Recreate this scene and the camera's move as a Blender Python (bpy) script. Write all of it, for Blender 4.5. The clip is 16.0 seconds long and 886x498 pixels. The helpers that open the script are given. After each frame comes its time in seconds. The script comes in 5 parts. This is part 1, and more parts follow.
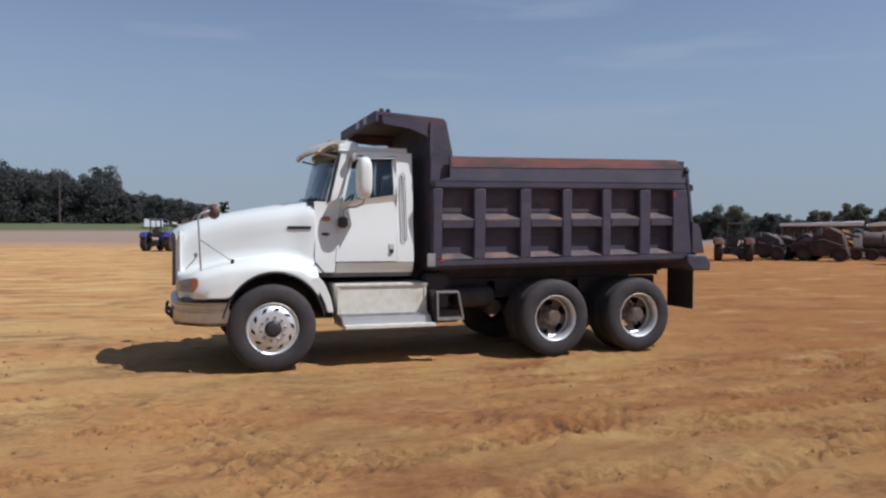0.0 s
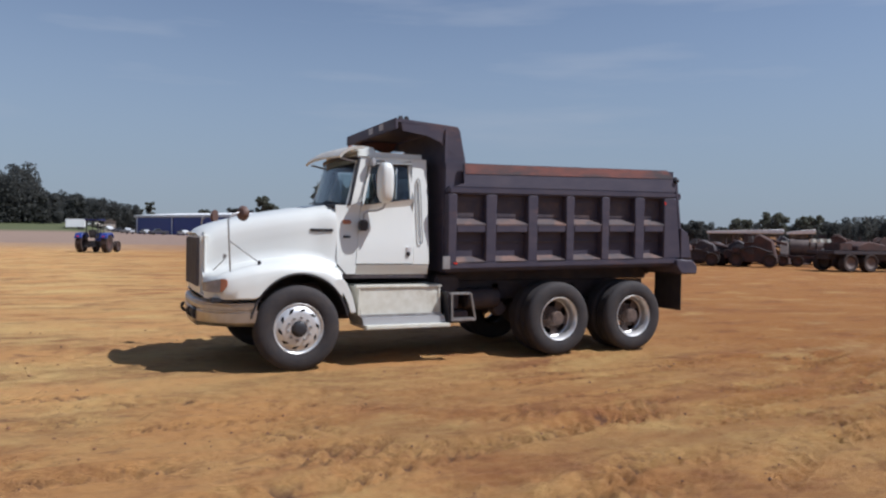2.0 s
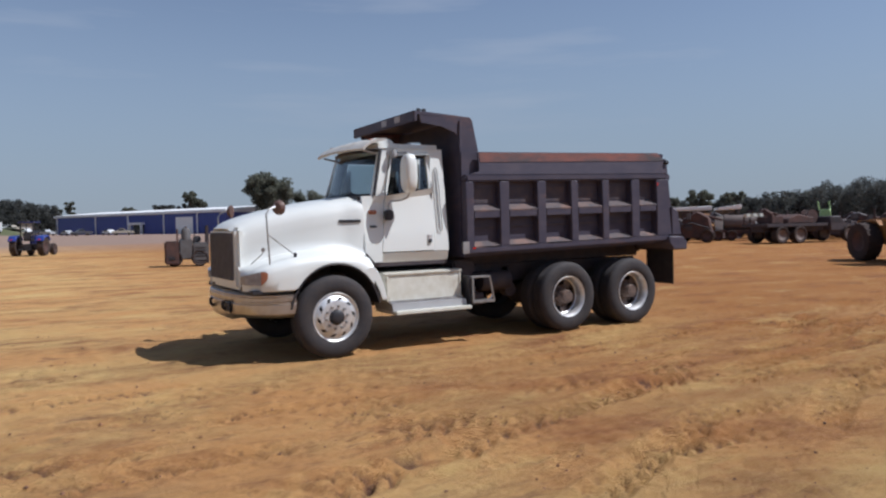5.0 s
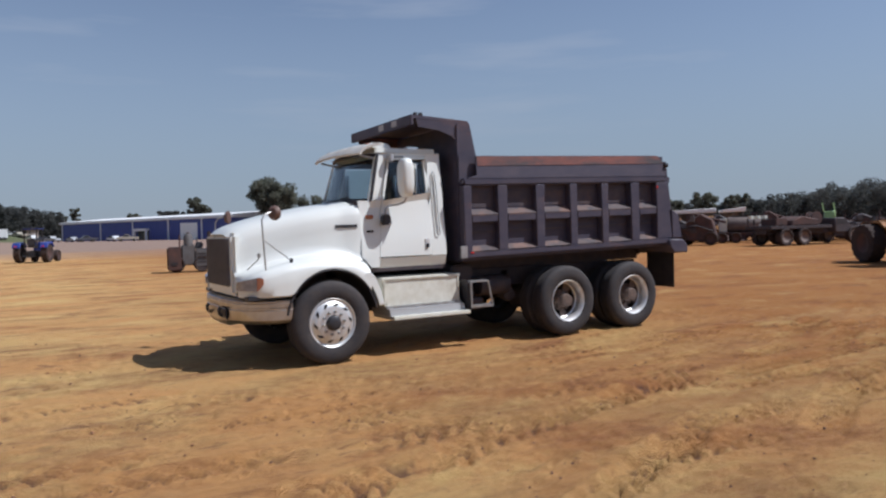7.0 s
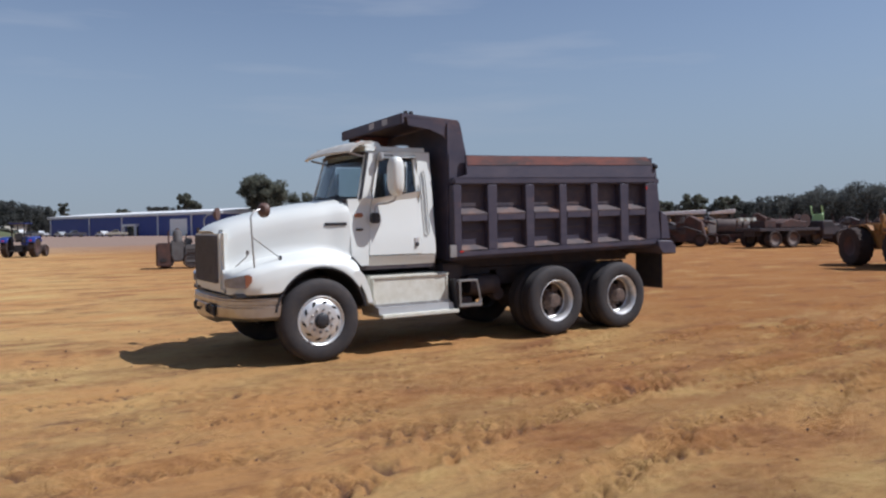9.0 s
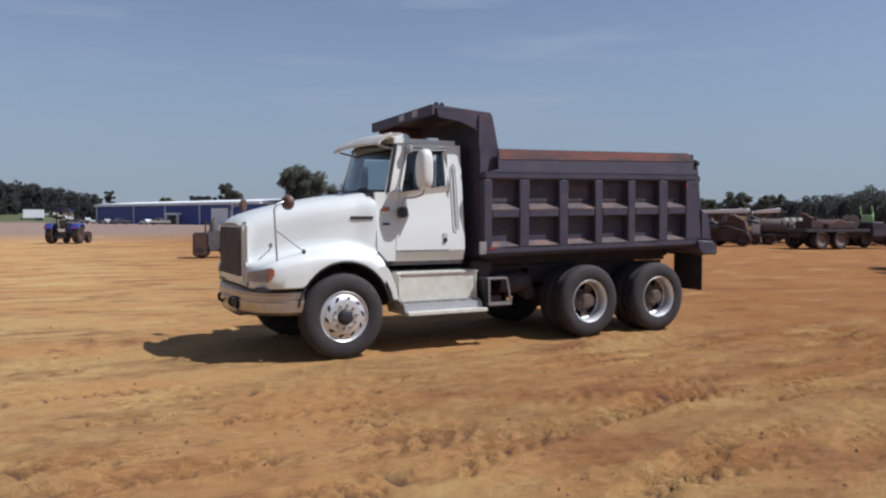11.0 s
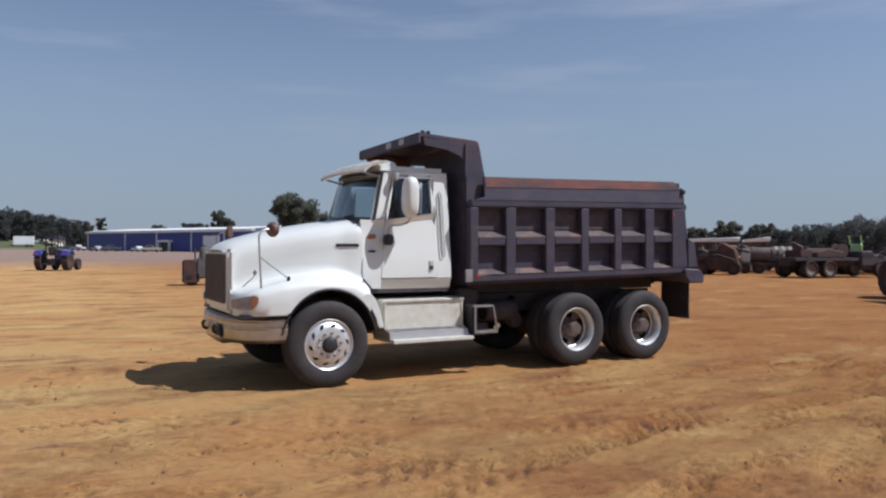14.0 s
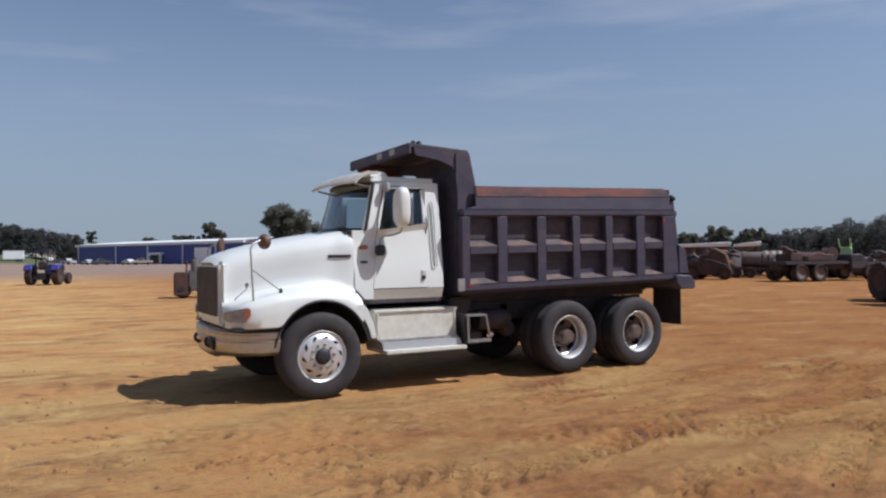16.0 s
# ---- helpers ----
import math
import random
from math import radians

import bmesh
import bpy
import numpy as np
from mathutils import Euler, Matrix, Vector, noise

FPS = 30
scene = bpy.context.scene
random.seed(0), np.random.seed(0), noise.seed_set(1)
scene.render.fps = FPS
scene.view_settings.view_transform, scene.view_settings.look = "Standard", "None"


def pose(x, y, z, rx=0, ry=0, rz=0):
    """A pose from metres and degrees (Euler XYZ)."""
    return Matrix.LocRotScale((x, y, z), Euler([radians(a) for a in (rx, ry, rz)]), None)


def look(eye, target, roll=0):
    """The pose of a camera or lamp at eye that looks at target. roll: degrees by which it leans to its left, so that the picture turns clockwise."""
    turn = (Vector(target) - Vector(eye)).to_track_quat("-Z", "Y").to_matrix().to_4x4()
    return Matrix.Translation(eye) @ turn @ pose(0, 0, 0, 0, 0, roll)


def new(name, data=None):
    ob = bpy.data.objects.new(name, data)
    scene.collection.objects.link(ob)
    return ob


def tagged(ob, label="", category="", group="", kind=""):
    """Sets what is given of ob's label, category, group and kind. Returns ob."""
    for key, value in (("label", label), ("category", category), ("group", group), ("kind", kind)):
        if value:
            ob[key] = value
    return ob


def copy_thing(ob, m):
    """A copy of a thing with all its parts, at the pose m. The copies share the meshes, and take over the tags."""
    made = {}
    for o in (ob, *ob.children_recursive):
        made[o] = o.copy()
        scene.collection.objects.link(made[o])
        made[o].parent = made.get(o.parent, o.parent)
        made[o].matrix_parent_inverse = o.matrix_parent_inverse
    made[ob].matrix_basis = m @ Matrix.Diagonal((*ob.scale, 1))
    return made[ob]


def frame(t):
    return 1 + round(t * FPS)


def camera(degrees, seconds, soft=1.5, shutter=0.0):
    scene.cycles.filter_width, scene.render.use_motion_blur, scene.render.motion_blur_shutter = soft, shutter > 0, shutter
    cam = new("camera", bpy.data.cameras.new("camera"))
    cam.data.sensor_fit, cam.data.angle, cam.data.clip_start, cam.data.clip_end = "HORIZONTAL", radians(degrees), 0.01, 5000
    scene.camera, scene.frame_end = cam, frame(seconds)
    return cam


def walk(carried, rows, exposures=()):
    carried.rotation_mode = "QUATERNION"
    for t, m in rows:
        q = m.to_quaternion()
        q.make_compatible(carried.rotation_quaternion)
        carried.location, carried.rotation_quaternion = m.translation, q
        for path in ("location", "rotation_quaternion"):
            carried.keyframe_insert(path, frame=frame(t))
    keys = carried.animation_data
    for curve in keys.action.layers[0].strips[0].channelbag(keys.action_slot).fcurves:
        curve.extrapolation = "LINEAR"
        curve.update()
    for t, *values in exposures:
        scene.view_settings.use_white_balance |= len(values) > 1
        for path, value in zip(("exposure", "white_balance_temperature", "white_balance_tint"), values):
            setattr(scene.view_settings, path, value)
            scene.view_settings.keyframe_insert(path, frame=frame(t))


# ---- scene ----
cam = camera(61.5, 16.0, soft=2.3)
PATH = [
    (0, (-1.146, -8.969, 1.727), (-0.458, -7.092, 1.674), 0.5),
    (0.5, (-1.187, -8.972, 1.733), (-0.49, -7.098, 1.671), 0.8),
    (1, (-1.379, -8.941, 1.739), (-0.676, -7.069, 1.689), 0.9),
    (1.5, (-1.838, -8.9, 1.72), (-1.059, -7.059, 1.665), 0.8),
    (2, (-2.32, -8.889, 1.711), (-1.46, -7.084, 1.671), 1.1),
    (2.5, (-2.737, -8.873, 1.69), (-1.825, -7.094, 1.654), 0.8),
    (3, (-3.097, -8.853, 1.668), (-2.132, -7.102, 1.618), 1.0),
    (3.5, (-3.414, -8.8, 1.66), (-2.341, -7.114, 1.59), 0.1),
    (4, (-3.626, -8.744, 1.659), (-2.568, -7.049, 1.576), -0.4),
    (4.2, (-3.647, -8.721, 1.666), (-2.622, -7.005, 1.596), -0.9),
    (6.3, (-3.491, -8.699, 1.708), (-2.468, -6.982, 1.633), -1.3),
    (6.5, (-3.49, -8.697, 1.697), (-2.474, -6.975, 1.622), -1.0),
    (7, (-3.486, -8.699, 1.697), (-2.475, -6.975, 1.636), -1.5),
    (7.5, (-3.489, -8.715, 1.706), (-2.46, -7.001, 1.651), -1.3),
    (8, (-3.48, -8.721, 1.7), (-2.446, -7.01, 1.631), -1.2),
    (8.5, (-3.482, -8.718, 1.706), (-2.446, -7.008, 1.651), -1.0),
    (9, (-3.475, -8.718, 1.7), (-2.442, -7.006, 1.635), -0.9),
    (9.5, (-3.423, -8.705, 1.706), (-2.412, -6.981, 1.64), -0.7),
    (10, (-3.377, -8.653, 1.714), (-2.39, -6.914, 1.646), 0.2),
    (10.2, (-3.346, -8.61, 1.716), (-2.384, -6.858, 1.641), 0.3),
    (12.3, (-3.095, -8.468, 1.725), (-2.159, -6.702, 1.644), 0.2),
    (12.5, (-3.124, -8.505, 1.71), (-2.185, -6.74, 1.636), 0.4),
    (13, (-3.124, -8.512, 1.715), (-2.178, -6.75, 1.676), 0.4),
    (13.5, (-3.132, -8.532, 1.711), (-2.18, -6.774, 1.683), 0.4),
    (14, (-3.129, -8.529, 1.717), (-2.166, -6.776, 1.711), 0.3),
    (14.5, (-3.129, -8.526, 1.725), (-2.165, -6.774, 1.714), 0.2),
    (15, (-3.142, -8.549, 1.718), (-2.169, -6.802, 1.724), 0.5),
    (15.5, (-3.14, -8.562, 1.724), (-2.158, -6.819, 1.74), -0.0),
    (16, (-3.133, -8.543, 1.731), (-2.152, -6.801, 1.748), -0.5),
]
walk(cam, [(t, look(e, a, r)) for t, e, a, r in PATH], [(0, 0.0, 5780, 12), (16, 0.0, 5780, 12)])

# ---------------------------------------------------------------- light
SUN = Vector((0.57, -0.43, 1.0)).normalized()
world = bpy.data.worlds.new("sky")
scene.world = world
world.use_nodes = True
wn, wl = world.node_tree.nodes, world.node_tree.links
sky = wn.new("ShaderNodeTexSky")
sky.sky_type, sky.sun_disc = "NISHITA", False
sky.sun_elevation = math.asin(SUN.z)
sky.sun_rotation = math.atan2(SUN.x, SUN.y)
sky.air_density, sky.dust_density, sky.ozone_density = 1.0, 0.3, 2.5
# thin high cloud over the blue
wc = wn.new("ShaderNodeTexCoord")
wm = wn.new("ShaderNodeMapping")
wm.inputs["Scale"].default_value = (1.2, 1.2, 9.0)
wl.new(wc.outputs["Generated"], wm.inputs[0])
wt = wn.new("ShaderNodeTexNoise")
wt.inputs["Scale"].default_value, wt.inputs["Detail"].default_value = 2.4, 5
wl.new(wm.outputs[0], wt.inputs["Vector"])
wr = wn.new("ShaderNodeMapRange")
wr.inputs["From Min"].default_value, wr.inputs["From Max"].default_value, wr.inputs["To Max"].default_value = 0.53, 0.78, 0.42
wl.new(wt.outputs[0], wr.inputs[0])
wx = wn.new("ShaderNodeMix")
wx.data_type = "RGBA"
wx.inputs["B"].default_value = (6.0, 6.2, 6.6, 1)
wl.new(wr.outputs[0], wx.inputs["Factor"])
wl.new(sky.outputs[0], wx.inputs["A"])
wh = wn.new("ShaderNodeHueSaturation")
wh.inputs["Saturation"].default_value = 0.76
# blue-grey summer haze low over the horizon
wz = wn.new("ShaderNodeSeparateXYZ")
wl.new(wc.outputs["Generated"], wz.inputs[0])
wg = wn.new("ShaderNodeMapRange")
wg.interpolation_type = "SMOOTHSTEP"
wg.inputs["From Min"].default_value, wg.inputs["From Max"].default_value = 0.34, 0.0
wg.inputs["To Max"].default_value = 0.8
wl.new(wz.outputs[2], wg.inputs[0])
wf = wn.new("ShaderNodeMix")
wf.data_type = "RGBA"
wf.inputs["B"].default_value = (2.9, 3.65, 4.45, 1)
wl.new(wg.outputs[0], wf.inputs["Factor"])
wl.new(wx.outputs["Result"], wf.inputs["A"])
wl.new(wf.outputs["Result"], wh.inputs["Color"])
wl.new(wh.outputs[0], wn["Background"].inputs[0])
wn["Background"].inputs[1].default_value = 0.083
lamp = bpy.data.lights.new("sun", "SUN")
lamp.energy, lamp.angle, lamp.color = 5.0, radians(0.6), (1.0, 0.95, 0.87)
sun = new("sun", lamp)
sun.matrix_world = look(SUN * 60, (0, 0, 0))


# ---------------------------------------------------------------- materials
def material(name, base, rough=0.6, metal=0.0, second=None, scale=6.0, amount=0.5, bump=0.0, bump_scale=60.0,
             coat=0.0, third=None, third_scale=1.2, third_cut=(0.55, 0.7), stretch=(1, 1, 1), random_tint=0.0):
    """A surface with a base colour, a second tone mixed in by fine noise and a third in larger patches."""
    m = bpy.data.materials.new(name)
    m.use_nodes = True
    n, l = m.node_tree.nodes, m.node_tree.links
    b = n["Principled BSDF"]
    b.inputs["Roughness"].default_value, b.inputs["Metallic"].default_value = rough, metal
    b.inputs["Coat Weight"].default_value = coat
    co = n.new("ShaderNodeTexCoord")
    mp = n.new("ShaderNodeMapping")
    mp.inputs["Scale"].default_value = stretch
    l.new(co.outputs["Object"], mp.inputs[0])
    mix1 = n.new("ShaderNodeMix")
    mix1.data_type = "RGBA"
    mix1.inputs["A"].default_value = (*base, 1)
    mix1.inputs["B"].default_value = (*(second or [c * 0.8 for c in base]), 1)
    tex = n.new("ShaderNodeTexNoise")
    tex.inputs["Scale"].default_value, tex.inputs["Detail"].default_value = scale, 6
    l.new(mp.outputs[0], tex.inputs["Vector"])
    rng = n.new("ShaderNodeMapRange")
    rng.inputs["From Min"].default_value, rng.inputs["From Max"].default_value = 0.35, 0.7
    rng.inputs["To Max"].default_value = amount
    l.new(tex.outputs[0], rng.inputs[0])
    l.new(rng.outputs[0], mix1.inputs["Factor"])
    col = mix1.outputs["Result"]
    if third:
        mix2 = n.new("ShaderNodeMix")
        mix2.data_type = "RGBA"
        mix2.inputs["B"].default_value = (*third, 1)
        t2 = n.new("ShaderNodeTexNoise")
        t2.inputs["Scale"].default_value, t2.inputs["Detail"].default_value, t2.inputs["Roughness"].default_value = third_scale, 8, 0.65
        l.new(mp.outputs[0], t2.inputs["Vector"])
        r2 = n.new("ShaderNodeMapRange")
        r2.inputs["From Min"].default_value, r2.inputs["From Max"].default_value = third_cut
        l.new(t2.outputs[0], r2.inputs[0])
        l.new(r2.outputs[0], mix2.inputs["Factor"])
        l.new(col, mix2.inputs["A"])
        col = mix2.outputs["Result"]
    l.new(col, b.inputs["Base Color"])
    if bump:
        tb = n.new("ShaderNodeTexNoise")
        tb.inputs["Scale"].default_value, tb.inputs["Detail"].default_value = bump_scale, 5
        l.new(mp.outputs[0], tb.inputs["Vector"])
        bp = n.new("ShaderNodeBump")
        bp.inputs["Strength"].default_value, bp.inputs["Distance"].default_value = bump, 0.01
        l.new(tb.outputs[0], bp.inputs["Height"])
        l.new(bp.outputs[0], b.inputs["Normal"])
    return m


WHITE = material("white_paint", (0.69, 0.705, 0.675), 0.42, second=(0.64, 0.64, 0.61), scale=2.5, amount=0.35, coat=0.4, third=(0.68, 0.64, 0.58), third_scale=1.6, third_cut=(0.60, 0.95))
CREAM = material("dusty_white_paint", (0.66, 0.65, 0.58), 0.5, second=(0.50, 0.47, 0.38), scale=9, amount=0.6, third=(0.34, 0.27, 0.19), third_scale=2.5, third_cut=(0.58, 0.85), bump=0.1)
GREYPLASTIC = material("grey_plastic", (0.40, 0.40, 0.41), 0.5, scale=8, amount=0.4)
BLACK = material("black_plastic", (0.022, 0.021, 0.026), 0.5, scale=10, amount=0.4, second=(0.05, 0.045, 0.045))
CHASSIS = material("chassis_black", (0.040, 0.033, 0.042), 0.7, second=(0.085, 0.062, 0.055), scale=7, amount=0.6, bump=0.2)
BED = material("bed_black_paint", (0.042, 0.036, 0.060), 0.6, second=(0.075, 0.060, 0.078), scale=5, amount=0.7, third=(0.15, 0.075, 0.06), third_scale=1.7, third_cut=(0.60, 0.82), bump=0.15, bump_scale=25, stretch=(0.7, 1, 1.6))
BEDPATCH = material("bed_scuffed_paint", (0.048, 0.040, 0.056), 0.65, second=(0.095, 0.070, 0.070), scale=7, amount=0.8, third=(0.13, 0.075, 0.06), third_scale=2.6, third_cut=(0.56, 0.76), bump=0.25, bump_scale=30)
BEDRUST = material("bed_rust", (0.056, 0.046, 0.054), 0.7, second=(0.105, 0.068, 0.062), scale=6, amount=0.9, third=(0.165, 0.092, 0.072), third_scale=2.2, third_cut=(0.48, 0.62), bump=0.3, bump_scale=30)
BEDRED = material("bed_primer_red", (0.20, 0.068, 0.052), 0.65, second=(0.12, 0.055, 0.05), scale=5, amount=0.9, third=(0.055, 0.046, 0.052), third_scale=1.2, third_cut=(0.44, 0.58), bump=0.2, bump_scale=30, stretch=(0.8, 1, 2.0))
RUBBER = material("tyre_rubber", (0.026, 0.023, 0.026), 0.8, second=(0.055, 0.042, 0.036), scale=7, amount=0.6, bump=0.3, bump_scale=40)
ALU = material("polished_aluminium", (0.74, 0.74, 0.74), 0.45, 0.75, second=(0.58, 0.56, 0.53), scale=12, amount=0.5)
BUMPER = material("dull_chrome", (0.52, 0.50, 0.49), 0.34, 1.0, second=(0.36, 0.31, 0.27), scale=6, amount=0.7, bump=0.15, bump_scale=12)
CHROME = material("chrome", (0.80, 0.80, 0.82), 0.12, 1.0, second=(0.62, 0.60, 0.58), scale=10, amount=0.4)
STEEL = material("dull_steel", (0.45, 0.45, 0.45), 0.45, 0.8, second=(0.25, 0.22, 0.2), scale=12, amount=0.6)
HUBBROWN = material("brown_hub", (0.15, 0.105, 0.085), 0.6, second=(0.06, 0.045, 0.04), scale=14, amount=0.8, bump=0.3)
BROWN = material("mirror_back_brown", (0.13, 0.075, 0.06), 0.5, scale=10)
AMBER = material("amber_lens", (0.36, 0.14, 0.08), 0.25, scale=30, amount=0.3)
REDLENS = material("red_lens", (0.65, 0.04, 0.03), 0.25, scale=30, amount=0.3)
PALELENS = material("headlight_lens", (0.30, 0.29, 0.31), 0.25, 0.0, second=(0.16, 0.15, 0.16), scale=9, amount=0.9, coat=0.5)
GRILLE = material("grey_grille", (0.14, 0.13, 0.14), 0.4, second=(0.08, 0.075, 0.08), scale=8, amount=0.7)
VISOR = material("weathered_visor", (0.60, 0.59, 0.56), 0.55, second=(0.40, 0.37, 0.33), scale=5, amount=0.8, third=(0.27, 0.22, 0.18), third_scale=2.2, third_cut=(0.55, 0.8))
SEAT = material("seat_cloth", (0.05, 0.05, 0.06), 0.9, scale=30)
DECAL = material("pale_decal", (0.36, 0.33, 0.33), 0.6, scale=12)


def glass_material(name, tint, rough=0.02):
    m = bpy.data.materials.new(name)
    m.use_nodes = True
    n, l = m.node_tree.nodes, m.node_tree.links
    n.remove(n["Principled BSDF"])
    tr, gl, mx, fr = n.new("ShaderNodeBsdfTransparent"), n.new("ShaderNodeBsdfGlossy"), n.new("ShaderNodeMixShader"), n.new("ShaderNodeLayerWeight")
    tr.inputs[0].default_value = (*tint, 1)
    gl.inputs["Roughness"].default_value = rough
    pw, sc = n.new("ShaderNodeMath"), n.new("ShaderNodeMath")
    pw.operation, sc.operation = "POWER", "MULTIPLY_ADD"
    pw.inputs[1].default_value, sc.inputs[1].default_value, sc.inputs[2].default_value = 4.0, 0.85, 0.05
    l.new(fr.outputs["Facing"], pw.inputs[0])
    l.new(pw.outputs[0], sc.inputs[0])
    l.new(sc.outputs[0], mx.inputs[0])
    l.new(tr.outputs[0], mx.inputs[1])
    l.new(gl.outputs[0], mx.inputs[2])
    l.new(mx.outputs[0], n["Material Output"].inputs[0])
    return m


GLASS = glass_material("tinted_glass", (0.80, 0.84, 0.85))
DARKGLASS = glass_material("dark_glass", (0.12, 0.13, 0.15))


# ---------------------------------------------------------------- mesh tools
def smooth_by_angle(me, degrees=38):
    me.polygons.foreach_set("use_smooth", [True] * len(me.polygons))
    me.set_sharp_from_angle(angle=radians(degrees))


def part(name, bm, mat, parent=None, label="", smooth=True):
    """Links a bmesh as one mesh object under a thing or a part."""
    bmesh.ops.recalc_face_normals(bm, faces=bm.faces)
    me = bpy.data.meshes.new(name)
    bm.to_mesh(me)
    bm.free()
    if smooth:
        smooth_by_angle(me)
    me.materials.append(mat)
    ob = new(name, me)
    if parent:
        ob.parent = parent
    if label:
        tagged(ob, label)
    return ob


def thing(name, label, category, m=None, group="", kind=""):
    ob = new(name)
    if m is not None:
        ob.matrix_world = m
    return tagged(ob, label, category, group, kind)


def box(bm, x0, x1, y0, y1, z0, z1, bevel=0.0, seg=2):
    vs = [bm.verts.new((x, y, z)) for x in (x0, x1) for y in (y0, y1) for z in (z0, z1)]
    fs = [bm.faces.new([vs[i] for i in q]) for q in ((0, 1, 3, 2), (4, 6, 7, 5), (0, 4, 5, 1), (2, 3, 7, 6), (0, 2, 6, 4), (1, 5, 7, 3))]
    if bevel:
        es = list({e for f in fs for e in f.edges})
        bmesh.ops.bevel(bm, geom=es, offset=bevel, segments=seg, affect="EDGES", clamp_overlap=True)
    return bm


def B(*a, **k):
    return box(bmesh.new(), *a, **k)


def prism(bm, poly, y0, y1, bevel=0.0, seg=1):
    """A polygon in x and z, drawn out from y0 to y1 (numbers or functions of x, z)."""
    f0 = y0 if callable(y0) else lambda x, z: y0
    f1 = y1 if callable(y1) else lambda x, z: y1
    a = [bm.verts.new((x, f0(x, z), z)) for x, z in poly]
    b = [bm.verts.new((x, f1(x, z), z)) for x, z in poly]
    k = len(poly)
    fs = [bm.faces.new(a), bm.faces.new(b[::-1])]
    fs += [bm.faces.new((a[i], b[i], b[(i + 1) % k], a[(i + 1) % k])) for i in range(k)]
    if bevel:
        es = list({e for f in fs for e in f.edges})
        bmesh.ops.bevel(bm, geom=es, offset=bevel, segments=seg, affect="EDGES", clamp_overlap=True)
    return bm


def P(*a, **k):
    return prism(bmesh.new(), *a, **k)


def lathe(bm, profile, seg=40, c=(0, 0, 0), axis="y", skip=None):
    """Turns a profile of (radius, along) about an axis through c. skip(i, j): leaves out that face."""
    rings = []
    for r, h in profile:
        ring = []
        for i in range(seg):
            a = 2 * math.pi * i / seg
            p = {"y": (r * math.cos(a), h, r * math.sin(a)), "z": (r * math.cos(a), r * math.sin(a), h), "x": (h, r * math.cos(a), r * math.sin(a))}[axis]
            ring.append(bm.verts.new((c[0] + p[0], c[1] + p[1], c[2] + p[2])))
        rings.append(ring)
    for j in range(len(rings) - 1):
        for i in range(seg):
            if skip and skip(i, j):
                continue
            k = (i + 1) % seg
            bm.faces.new((rings[j][i], rings[j][k], rings[j + 1][k], rings[j + 1][i]))
    for ring, (r, h) in ((rings[0], profile[0]), (rings[-1], profile[-1])):
        if 0 < r < 0.03:
            bm.faces.new(ring)
    return bm


def tube(bm, pts, r, seg=8):
    """A round bar along points, with closed ends."""
    pts = [Vector(p) for p in pts]
    rings = []
    for i, p in enumerate(pts):
        d = (pts[min(i + 1, len(pts) - 1)] - pts[max(i - 1, 0)]).normalized()
        u = d.orthogonal().normalized() if not rings else (last - d * last.dot(d)).normalized()
        last, v = u, d.cross(u)
        rings.append([bm.verts.new(p + r * (math.cos(2 * math.pi * k / seg) * u + math.sin(2 * math.pi * k / seg) * v)) for k in range(seg)])
    for a, b in zip(rings, rings[1:]):
        for k in range(seg):
            bm.faces.new((a[k], a[(k + 1) % seg], b[(k + 1) % seg], b[k]))
    bm.faces.new(rings[0]), bm.faces.new(rings[-1][::-1])
    return bm


def T(*a, **k):
    return tube(bmesh.new(), *a, **k)


def grid(bm, rows):
    vs = [[bm.verts.new(p) for p in row] for row in rows]
    for a, b in zip(vs, vs[1:]):
        for i in range(len(a) - 1):
            bm.faces.new((a[i], a[i + 1], b[i + 1], b[i]))
    return bm


def thicken(bm, t):
    bmesh.ops.recalc_face_normals(bm, faces=bm.faces)
    bmesh.ops.solidify(bm, geom=bm.faces[:], thickness=t)
    return bm


def smoothstep(a, b, x):
    t = min(1.0, max(0.0, (x - a) / (b - a)))
    return t * t * (3 - 2 * t)


def curve(x, table):
    """Smooth value at x from rows of (x, value)."""
    xs = [p[0] for p in table]
    if x <= xs[0]:
        return table[0][1]
    for (a, va), (b, vb) in zip(table, table[1:]):
        if x <= b:
            return va + (vb - va) * (x - a) / (b - a)
    return table[-1][1]


# ---------------------------------------------------------------- ground
def rise(x, y):
    """Height of the land: a level yard, a grass bank before the woods, and far fields that climb."""
    d = math.hypot(x, y)
    bank = 3.1 * smoothstep(175, 245, y) * (1 - smoothstep(-9, 9, x))
    return bank + (3.2 - bank) * smoothstep(290, 420, d)


